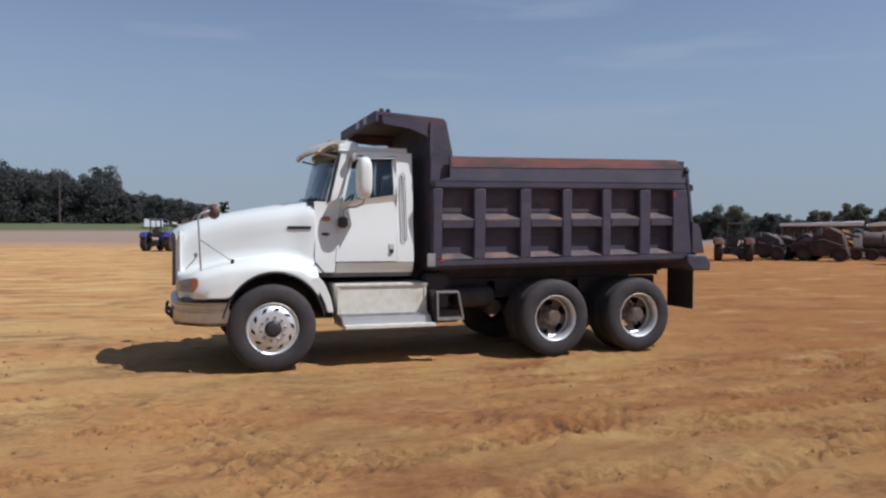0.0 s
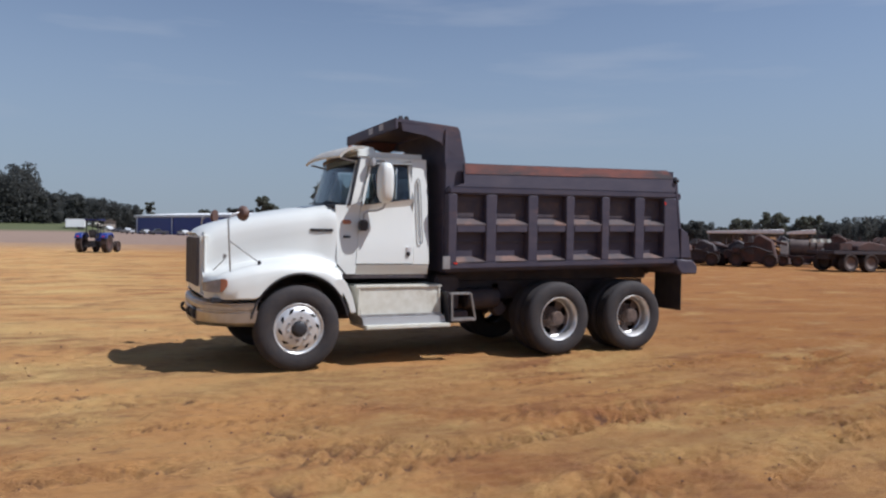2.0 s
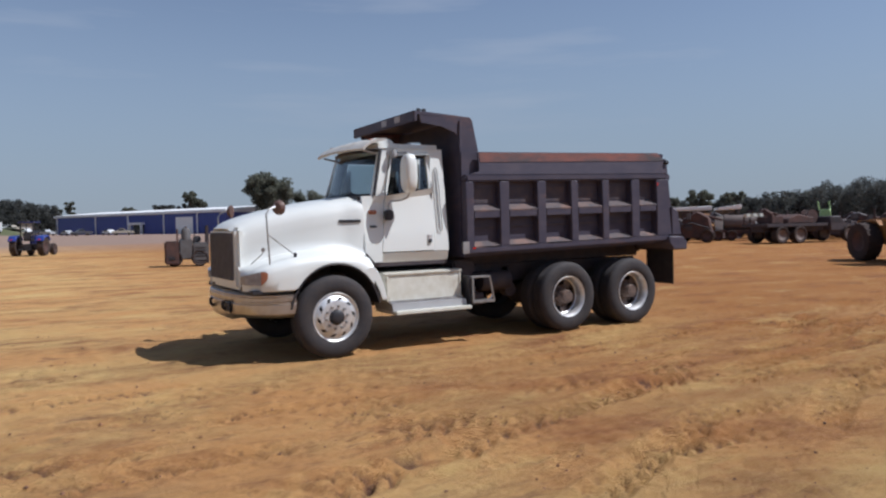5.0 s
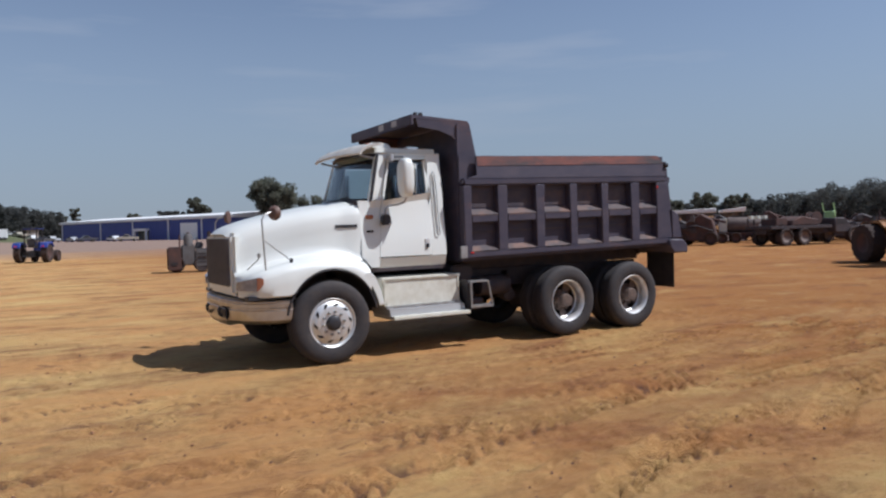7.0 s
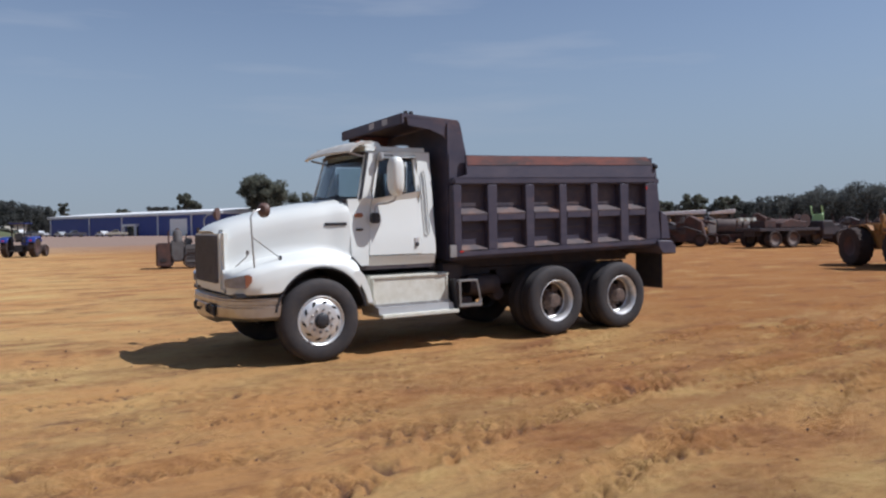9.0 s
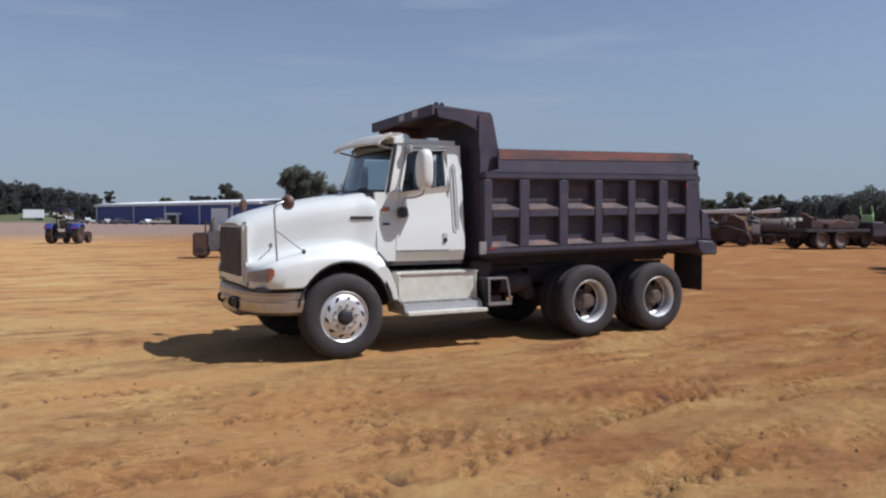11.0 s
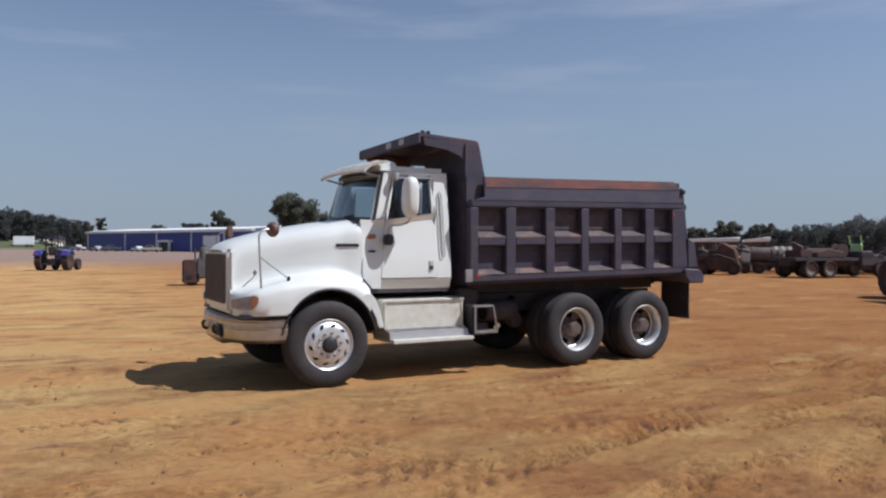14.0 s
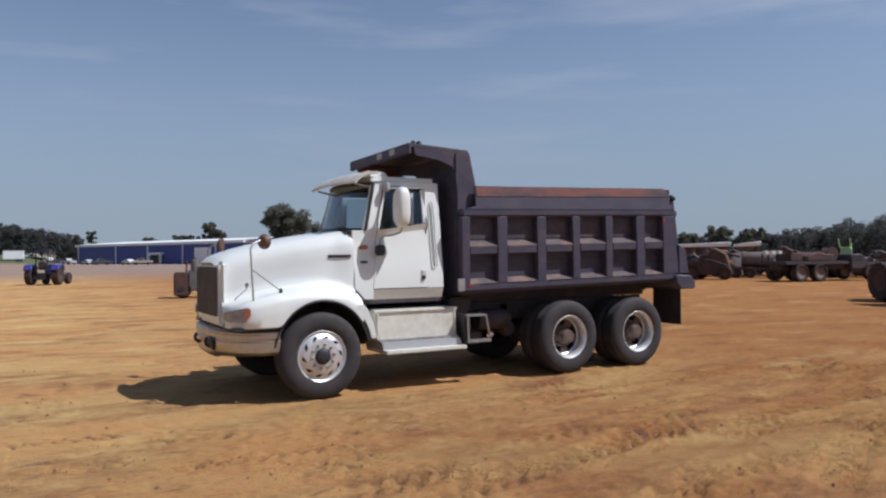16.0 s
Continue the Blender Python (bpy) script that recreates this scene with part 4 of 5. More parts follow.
part("cab_shield", P([(1.30, 3.20), (1.34, 3.26), (2.10, 3.225), (2.10, 3.195), (1.36, 3.215)], 0.095, mirrored(0.095)), BED, bed, "black cab shield with scraped paint")
part("shield_lip", B(1.285, 1.335, 0.09, mirrored(0.09), 3.12, 3.262, bevel=0.012), BED, bed)
for y in (0.55, 1.02):
    part("scrape", B(1.278, 1.29, y, y + 0.18, 3.15, 3.235, bevel=0.003), DECAL, bed, "pale scraped paint")
for x in (1.36, 1.44):
    part("tarp_bolt", B(x, x + 0.05, 0.12, 0.18, 3.255, 3.30, bevel=0.01), BLACK, bed)
gate = part("tailgate", P([(6.0, 2.60), (6.05, 2.60), (6.22, 1.30), (6.16, 1.30)], 0.12, mirrored(0.12), bevel=0.01), BED, bed)
for z in (1.45, 1.85, 2.25):
    x = 6.16 + (2.60 - z) * -0.12 + 0.06
    part("gate_rib", B(x - 0.03, x + 0.04, 0.20, mirrored(0.20), z, z + 0.1, bevel=0.015), BED, gate)
for s in (0, 1):
    S = lambda a, b: sorted((a, b)) if s == 0 else sorted((mirrored(a), mirrored(b)))
    part("gate_latch", P([(6.05, 1.80), (6.20, 1.72), (6.28, 1.33), (6.06, 1.33)], *S(0.02, 0.14), bevel=0.01), BED, gate)
part("rear_sill", P([(5.92, 1.32), (6.25, 1.30), (6.345, 1.20), (6.34, 1.08), (6.02, 1.08), (5.92, 1.20)], -0.05, mirrored(-0.05), bevel=0.02), BED, bed, "heavy rear sill of the bed")


# the cab leans back by the truck's own slight pitch
FRONT = ("hood", "grille", "nose", "bumper", "headlight", "turn", "mirror_stay", "mirror_brace", "brace", "tow", "fender", "arch", "wheel", "badge", "hood_mirror")
in_bed = {bed, *bed.children_recursive}
for ob in truck.children_recursive:
    if ob in in_bed or ob.name.startswith(FRONT) or ob.location.length > 0 or (ob.parent and ob.parent.location.length > 0):
        continue
    for v in ob.data.vertices:
        if v.co.z > 1.2 and v.co.x > 0.45:
            k = v.co.z - 1.2
            v.co.x += 0.024 * k
            v.co.z -= 0.011 * min(1.0, k) * v.co.x

for ob in (bed, *bed.children_recursive):
    for v in ob.data.vertices:
        t = min(1.0, max(0.0, (v.co.x - 2.0) / 4.0))
        u = min(1.0, max(0.0, (2.0 - v.co.x) / 0.7))
        v.co.y = CY + (v.co.y - CY) * (0.905 + 0.115 * t + 0.085 * u)
        v.co.z = 1.66 + (v.co.z - 1.66) * (1.010 - 0.014 * t)
        v.co.x += 0.055 - 0.09 * t - 0.05 * u
        v.co.z += 0.055 * t - 0.02 * (1 - t)
        if ob.name.startswith(("shield", "cab_shield", "front_wall", "wing_inner", "scrape", "tarp_bolt")):
            v.co.y = CY + (v.co.y - CY) * 0.90
            v.co.x += 0.03 * smoothstep(1.4, 2.1, v.co.x)
            v.co.z -= 0.05 * smoothstep(2.6, 3.1, v.co.z) + 0.03 * smoothstep(0.6, 2.2, v.co.y) * smoothstep(2.6, 3.1, v.co.z)
            v.co.x += 0.03 * smoothstep(2.0, 2.2, v.co.x) * smoothstep(2.6, 3.1, v.co.z)

# ---------------------------------------------------------------- trees and woods
def foliage(name, base, second):
    m = material(name, base, 0.85, second=second, scale=0.6, amount=0.9)
    n, l = m.node_tree.nodes, m.node_tree.links
    b = n["Principled BSDF"]
    b.inputs["Specular IOR Level"].default_value = 0.1
    tr, mx = n.new("ShaderNodeBsdfTranslucent"), n.new("ShaderNodeMixShader")
    l.new(b.inputs["Base Color"].links[0].from_socket, tr.inputs[0])
    mx.inputs[0].default_value = 0.58
    l.new(b.outputs[0], mx.inputs[1])
    l.new(tr.outputs[0], mx.inputs[2])
    l.new(mx.outputs[0], n["Material Output"].inputs[0])
    return m


LEAF = foliage("leaf_green", (0.14, 0.148, 0.115), (0.18, 0.18, 0.14))
DARKLEAF = foliage("woods_green", (0.090, 0.094, 0.092), (0.12, 0.12, 0.105))
BARK = material("bark", (0.10, 0.075, 0.06), 0.9, scale=5, bump=0.4)
EYE = Vector((-3.4, -8.68, 0))


def spot(azimuth, d, eye=EYE):
    """Ground place at an azimuth (degrees from +y towards +x) and distance from the eye."""
    a = radians(azimuth)
    x, y = eye.x + d * math.sin(a), eye.y + d * math.cos(a)
    return x, y, rise(x, y)


def leaves_mesh(name, clumps, per, size, rng, mat):
    """Small bent leaf sprays round clump centres (x, y, z, radius)."""
    c = np.repeat(np.array(clumps, float), per, axis=0)
    k = len(c)
    d = rng.normal(size=(k, 3))
    d /= np.linalg.norm(d, axis=1)[:, None]
    p = c[:, :3] + d * (c[:, 3] * rng.uniform(0.45, 1.05, k))[:, None] * np.array((1, 1, 0.8))
    u = rng.normal(size=(k, 3))
    u /= np.linalg.norm(u, axis=1)[:, None]
    v = np.cross(u, d + 0.4 * rng.normal(size=(k, 3)))
    v /= np.linalg.norm(v, axis=1)[:, None] + 1e-6
    s = (size * rng.uniform(0.5, 1.3, k))[:, None]
    q = np.stack([p - u * s, p + v * s * 0.6, p + u * s, p - v * s * 0.6], 1).reshape(-1, 3)
    me = bpy.data.meshes.new(name)
    me.from_pydata(q.tolist(), [], np.arange(4 * k).reshape(-1, 4).tolist())
    me.materials.append(mat)
    return me


def tree(x, y, z, height, width, seed, label, mat=LEAF, bare=0.25, density=1.0):
    rng = np.random.default_rng(seed)
    root = thing("tree", label, "tree", pose(x, y, z - 0.1))
    bm = bmesh.new()
    lean = rng.normal(size=2) * 0.03 * height
    trunk = [(lean[0] * t * t, lean[1] * t * t, height * 0.8 * t) for t in (0, 0.3, 0.6, 1)]
    for a, b, r in zip(trunk, trunk[1:], (0.028, 0.02, 0.011)):
        tube(bm, [a, b], r * height, 7)
    clumps = []
    for k in range(int(40 + 2.4 * width)):
        t = rng.uniform(bare, 1)
        spread = width / 2 * math.sin(math.pi * min(1, 0.18 + 0.80 * (1 - t) ** 0.8 + 0.12)) * rng.uniform(0.35, 0.85)
        a = rng.uniform(0, 6.28)
        e = (spread * math.cos(a), spread * math.sin(a), height * (0.12 + 0.80 * t))
        st = (0, 0, min(height * 0.75, max(height * bare * 0.8, e[2] - spread * 0.8)))
        tube(bm, [st, [(st[i] + e[i]) / 2 + (0.1 * spread if i == 2 else 0) for i in range(3)], e], 0.006 * height, 5)
        clumps.append((*e, rng.uniform(0.09, 0.17) * min(width, height)))
    part("trunk", bm, BARK, root)
    me = leaves_mesh("crown", clumps, int(190 * density), 0.017 * max(width, height) + 0.07, rng, mat)
    crown = new("crown", me)
    crown.parent = root
    return root


def woods(name, label, d0, d1, skyline, step, seed, eye=EYE, mat=DARKLEAF, size=0.55):
    """A wood's edge as one mass of leaf sprays; skyline: rows of (azimuth, height)."""
    rng = np.random.default_rng(seed)
    clumps = []
    a0, a1 = skyline[0][0], skyline[-1][0]
    a = a0
    while a < a1:
        t = (a - a0) / (a1 - a0)
        d = d0 + (d1 - d0) * t
        for row in range(3):
            x, y, z = spot(a + rng.uniform(-0.2, 0.2), d + row * 7 + rng.uniform(-3, 3), eye)
            h = curve(a, skyline) * rng.uniform(0.80, 1.03) * (0.90 + 0.05 * row)
            w = h * rng.uniform(0.22, 0.34)
            for k in range(9):
                u = (k + rng.uniform(0, 1)) / 9
                r = w * (0.45 + 0.75 * math.sin(math.pi * (0.15 + 0.8 * u)) * rng.uniform(0.5, 1.0)) * 0.85
                clumps.append((x + rng.normal() * w * 0.4 * (1 - u), y + rng.normal() * w * 0.3, z + h * u - r * 0.6 * u, r))
        a += step * rng.uniform(0.7, 1.3)
    me = leaves_mesh(name, clumps, 120, size * 0.5, rng, mat)
    ob = new(name, me)
    tagged(ob, label, "woods", kind="stuff")


EYE0 = Vector((-1.6, -8.92, 0))
woods("woods", "dark mixed woods at the edge of the yard", 240, 240, [(-42, 17), (-10.6, 18.6), (-9.1, 17.2), (-8.6, 15), (-8.1, 16), (-6.8, 15.6), (-5.5, 14.4), (-4.9, 17.4), (-4.0, 18), (-3.2, 13.6), (-2.3, 9.0)], 0.55, 3, EYE0, size=0.85)
woods("woods", "lower trees beyond the grass bank", 295, 300, [(-2.9, 11.5), (-1.9, 14), (-1.0, 13.4), (-0.4, 11.5), (1.2, 12.8), (2.7, 12.2), (3.3, 9.6)], 0.5, 5, EYE0, size=0.75)
woods("woods", "dark pine wood behind the parked machines", 140, 140, [(51.5, 5.2), (54, 6.2), (55.5, 6.5), (58, 7.8), (61, 8.4), (70, 9.2), (84, 9.8)], 0.4, 7, size=0.36)
woods("woods", "low trees behind the parked machines", 175, 160, [(30, 6.0), (42, 6.2), (47, 5.4), (53.5, 6.0)], 0.45, 9, size=0.36)
tree(*spot(17.7, 185), 14.3, 14.2, 21, "broad green tree beyond the yard", bare=0.18, density=1.3)
tree(*spot(20.6, 190), 10.5, 9.0, 22, "broad green tree beyond the yard", bare=0.18)
tree(*spot(12.0, 300), 16.2, 6.4, 23, "rounded tree behind the blue building")
tree(*spot(12.75, 300), 13.8, 5.4, 24, "rounded tree behind the blue building")
tree(*spot(4.2, 310), 12.8, 4.0, 25, "small tree behind the blue building")
tree(*spot(3.35, 310), 10.0, 4.0, 29, "small tree behind the blue building")
tree(*spot(7.9, 310), 10.2, 6, 26, "small tree behind the blue building")
for k, a in enumerate((9.9, 10.35, 10.8)):
    tree(*spot(a, 300), 10.6, 6, 27 + k, "dense dark tree behind the blue building", mat=DARKLEAF)
for k, (a, d, h, w) in enumerate(((42.0, 150, 6.8, 6.8), (49.75, 140, 6.8, 4.9), (52.0, 140, 6.4, 4.4), (47.6, 150, 5.9, 4.2), (40.2, 150, 5.6, 6), (44.4, 150, 5.2, 4), (53.4, 150, 5.4, 3.4), (36.5, 150, 6.0, 6))):
    tree(*spot(a, d), h, w, 40 + k, "tree behind the parked machines", mat=LEAF if k in (0, 1, 2, 3) else DARKLEAF, bare=0.08, density=1.0)

# ---------------------------------------------------------------- blue building and what stands before it
BLUE = material("blue_sheet_metal", (0.060, 0.085, 0.30), 0.5, second=(0.05, 0.07, 0.25), scale=0.5)
ROOFWHITE = material("white_roof_sheet", (0.80, 0.80, 0.80), 0.5, scale=0.4)
DOORWHITE = material("white_roller_door", (0.88, 0.88, 0.86), 0.5, second=(0.8, 0.8, 0.77), scale=0.8)
WINDOW = material("dark_window", (0.03, 0.035, 0.045), 0.15, scale=2)
WA, WB = Vector(spot(3.3, 262)), Vector(spot(14.5, 187))
wall_dir = (WB - WA).normalized()
WALL_LEN = (WB - WA).length
turn = math.degrees(math.atan2(wall_dir.y, wall_dir.x))
barn = thing("warehouse", "long blue metal warehouse with a white roof", "building", pose(WA.x, WA.y, WA.z - 0.1, 0, 0, turn))
part("wall", B(0, WALL_LEN, 0, 28, 0, 5.4), BLUE, barn, smooth=False)
part("roof", P([(-0.5, 5.3), (WALL_LEN + 0.5, 5.3), (WALL_LEN + 0.5, 6.0), (-0.5, 6.0)], -0.6, 28.5, bevel=0.1), ROOFWHITE, barn)
bm = bmesh.new()
for a, b in (((-0.5, -0.6, 6.0), (WALL_LEN + 0.5, -0.6, 6.0)),):
    v = [bm.verts.new(p) for p in (a, b, (WALL_LEN + 0.5, 14, 7.1), (-0.5, 14, 7.1), (WALL_LEN + 0.5, 28.5, 6.0), (-0.5, 28.5, 6.0))]
    bm.faces.new((v[0], v[1], v[2], v[3])), bm.faces.new((v[3], v[2], v[4], v[5])), bm.faces.new((v[1], v[4], v[2])), bm.faces.new((v[0], v[3], v[5]))
part("roof_slope", bm, ROOFWHITE, barn, smooth=False)


def along(azimuth):
    """Distance along the wall at which the sight line of an azimuth meets it."""
    d = Vector((math.sin(radians(azimuth)), math.cos(radians(azimuth)), 0))
    n2 = Vector((-wall_dir.y, wall_dir.x, 0))
    k = (Vector((WA.x, WA.y, 0)) - EYE).dot(n2) / d.dot(n2)
    return (EYE + d * k - Vector((WA.x, WA.y, 0))).dot(wall_dir)


def px(x):
    """Azimuth of a mark on the building's front."""
    return 3.3 + (x - 88) * (14.5 - 3.3) / (395 - 88)


for x in (90, 155, 212, 277, 340):
    u = along(px(x))
    part("downspout", B(u - 0.22, u + 0.22, -0.25, 0.02, 0, 5.3, bevel=0.05), ROOFWHITE, barn)
u0, u1 = along(px(299)), along(px(331))
part("roller_door", B(u0, u1, -0.06, 0.02, 0, 4.4), DOORWHITE, barn, "white roller door", smooth=False)
u0, u1 = along(px(219)), along(px(242))
porch = part("porch", B(u0, u1, -1.2, 0.0, 2.7, 3.3, bevel=0.05), ROOFWHITE, barn, "white entrance porch")
for a in (u0, u1 - 0.5):
    part("porch_post", B(a, a + 0.5, -1.2, -0.7, 0, 2.7), ROOFWHITE, porch)
part("doorway", B(u0 + 0.5, u1 - 0.5, -0.08, 0.0, 0, 2.7), WINDOW, porch)
for k in range(int(WALL_LEN / 1.2)):
    part("wall_rib", B(k * 1.2 + 0.3, k * 1.2 + 0.38, -0.05, 0.01, 0.1, 5.3), BLUE, barn, smooth=False)


def paint(name, c):
    return material(name, c, 0.35, scale=3, amount=0.2, coat=0.5)


CARS = [paint("car_white", (0.75, 0.75, 0.75)), paint("car_silver", (0.42, 0.43, 0.45)), paint("car_dark", (0.06, 0.06, 0.075)), paint("car_tan", (0.38, 0.34, 0.28))]


def car(m, mat, pickup=False, label=""):
    root = thing("car", label, "car", m, group="cars by the warehouse")
    prof = [(-2.2, 0.45), (-2.25, 0.75), (-1.3, 0.95), (-0.6, 1.42), (0.7, 1.45), (1.35, 1.0), (2.2, 0.92), (2.25, 0.45)]
    if pickup:
        prof = [(-2.6, 0.5), (-2.65, 1.0), (-1.4, 1.12), (-0.8, 1.75), (0.3, 1.78), (0.55, 1.15), (2.6, 1.1), (2.6, 0.5)]
    body = part("body", P(prof, -0.88, 0.88, bevel=0.08, seg=2), mat, root)
    g = [(-1.15, 0.98), (-0.6, 1.36), (0.65, 1.38), (1.15, 1.02)] if not pickup else [(-1.25, 1.15), (-0.78, 1.66), (0.2, 1.68), (0.35, 1.2)]
    part("side_glass", P(g, -0.89, 0.89), WINDOW, root, smooth=False)
    for x in (-1.4, 1.4):
        for y in (-0.9, 0.7):
            w = part("wheel", lathe(bmesh.new(), [(0.02, y), (0.3, y), (0.33, y + 0.03), (0.33, y + 0.17), (0.3, y + 0.2), (0.02, y + 0.2)], 16, (x, 0, 0.33)), RUBBER, root)
    return root


for k, (x, mt, pk, ang, lb) in enumerate(((72, 0, False, 60, "white car parked on gravel"), (84, 3, True, 15, "tan pickup truck parked on gravel"), (106, 0, False, 0, "white car parked by the blue wall"), (143, 1, True, 10, "silver pickup truck parked by the blue wall"),
                                            (178, 1, False, 0, "silver car parked by the blue wall"), (205, 2, True, 80, "dark pickup truck parked by the blue wall"), (255, 0, False, 0, "white car parked by the blue wall"), (281, 3, True, 60, "tan pickup truck parked by the blue wall"), (125, 2, False, 80, "dark car parked by the blue wall"))):
    u = along(px(x))
    p = WA + wall_dir * u + Vector((wall_dir.y, -wall_dir.x, 0)) * 12
    car(pose(p.x, p.y, rise(p.x, p.y), 0, 0, turn + ang), CARS[mt], pk, lb)

# white box trailer and tan shed at the wood's edge
x, y, z = spot(-1.0, 215, EYE0)
trailer = thing("box_trailer", "white box trailer parked on the grass verge", "trailer", pose(x, y, z, 0, 0, -5))
part("body", B(-2.25, 2.25, -1.1, 1.1, 0.5, 2.72, bevel=0.06), ROOFWHITE, trailer)
part("chassis", B(-2.9, 2.2, -0.9, 0.9, 0.36, 0.5), CHASSIS, trailer)
part("roof_edge", B(-2.3, 2.3, -1.15, 1.15, 2.72, 2.84, bevel=0.03), CHASSIS, trailer)
for xx in (0.8, 1.7):
    for yy in (-1.1, 0.9):
        part("wheel", lathe(bmesh.new(), [(0.02, yy), (0.33, yy), (0.35, yy + 0.2), (0.02, yy + 0.2)], 16, (xx, 0, 0.35)), RUBBER, trailer)
part("jack_leg", B(-2.8, -2.65, -0.1, 0.1, 0, 0.4), CHASSIS, trailer)
GREYPAINT_SHED = material("grey_shed_door", (0.22, 0.2, 0.19), 0.7, scale=2)
x, y, z = spot(1.2, 286, EYE0)
shed = thing("shed", "small tan shed among the trees", "shed", pose(x, y, z))
part("wall", B(-1.8, 1.8, -1.5, 1.5, 0, 3.4), material("tan_board", (0.40, 0.34, 0.29), 0.8, scale=1), shed)
part("roof", P([(-2.2, 3.3), (2.2, 3.3), (0, 4.3)], -1.9, 1.9), BARK, shed)
part("shed_door", B(-0.5, 0.5, -1.55, -1.49, 0, 2.1), GREYPAINT_SHED, shed)
x, y, z = spot(-7.0, 236, EYE0)
pole = thing("utility_pole", "bare wooden utility pole before the woods", "pole", pose(x, y, z))
part("shaft", lathe(bmesh.new(), [(0.02, 0), (0.22, 0), (0.14, 13.0), (0.02, 13.0)], 10, axis="z"), BARK, pole)
part("cross_arm", B(-1.1, 1.1, -0.06, 0.06, 12.3, 12.45), BARK, pole)

# ---------------------------------------------------------------- parked machines
YELLOW = material("worn_yellow_paint", (0.42, 0.20, 0.045), 0.7, second=(0.26, 0.11, 0.04), scale=3, amount=0.9, third=(0.075, 0.045, 0.035), third_scale=1.4, third_cut=(0.48, 0.66))
RUST = material("rusty_steel", (0.095, 0.045, 0.036), 0.8, second=(0.05, 0.032, 0.03), scale=3, amount=0.9, third=(0.04, 0.032, 0.035), third_scale=1.0, third_cut=(0.5, 0.65), bump=0.3)
TBLUE = material("tractor_blue", (0.022, 0.045, 0.24), 0.4, scale=4, coat=0.3)
GREYPAINT = material("weathered_grey_paint", (0.125, 0.125, 0.13), 0.7, second=(0.075, 0.062, 0.06), scale=3, amount=0.8)
GREEN = material("pale_green_paint", (0.38, 0.55, 0.22), 0.5, scale=3)
TANK = material("dull_tank_metal", (0.17, 0.13, 0.115), 0.65, 0.1, second=(0.11, 0.08, 0.07), scale=2, amount=0.8)


OLDTYRE = material("dusty_old_tyre", (0.034, 0.023, 0.021), 0.95, second=(0.06, 0.038, 0.03), scale=4, amount=0.7, bump=0.3, bump_scale=20)


def wheel_of(parent, x, y, r, w, rim_mat, rim=0.55, seg=24):
    """A lugged wheel with its axle along y, standing on the ground."""
    bm = lathe(bmesh.new(), [(rim * r, y - w / 2 + 0.05), (0.85 * r, y - w / 2), (0.97 * r, y - w * 0.45), (0.98 * r, y - w * 0.1), (0.98 * r, y + w * 0.1), (0.97 * r, y + w * 0.45), (0.85 * r, y + w / 2), (rim * r, y + w / 2 - 0.05)], 36, (x, 0, r))
    bm.verts.ensure_lookup_table()
    for j in (2, 3, 4, 5):
        for i in range(36):
            if (i + (j > 3)) % 2:
                v = bm.verts[j * 36 + i]
                v.co.x, v.co.z = x + (v.co.x - x) * 0.93, r + (v.co.z - r) * 0.93
    t = part("tyre", bm, OLDTYRE, parent)
    part("rim", lathe(bmesh.new(), [(0.02, y - w * 0.2), (rim * r * 0.5, y - w * 0.22), (rim * r, y - w * 0.42), (rim * r, y + w * 0.42), (rim * r * 0.5, y + w * 0.22), (0.02, y + w * 0.2)], seg, (x, 0, r)), rim_mat, t)
    return t


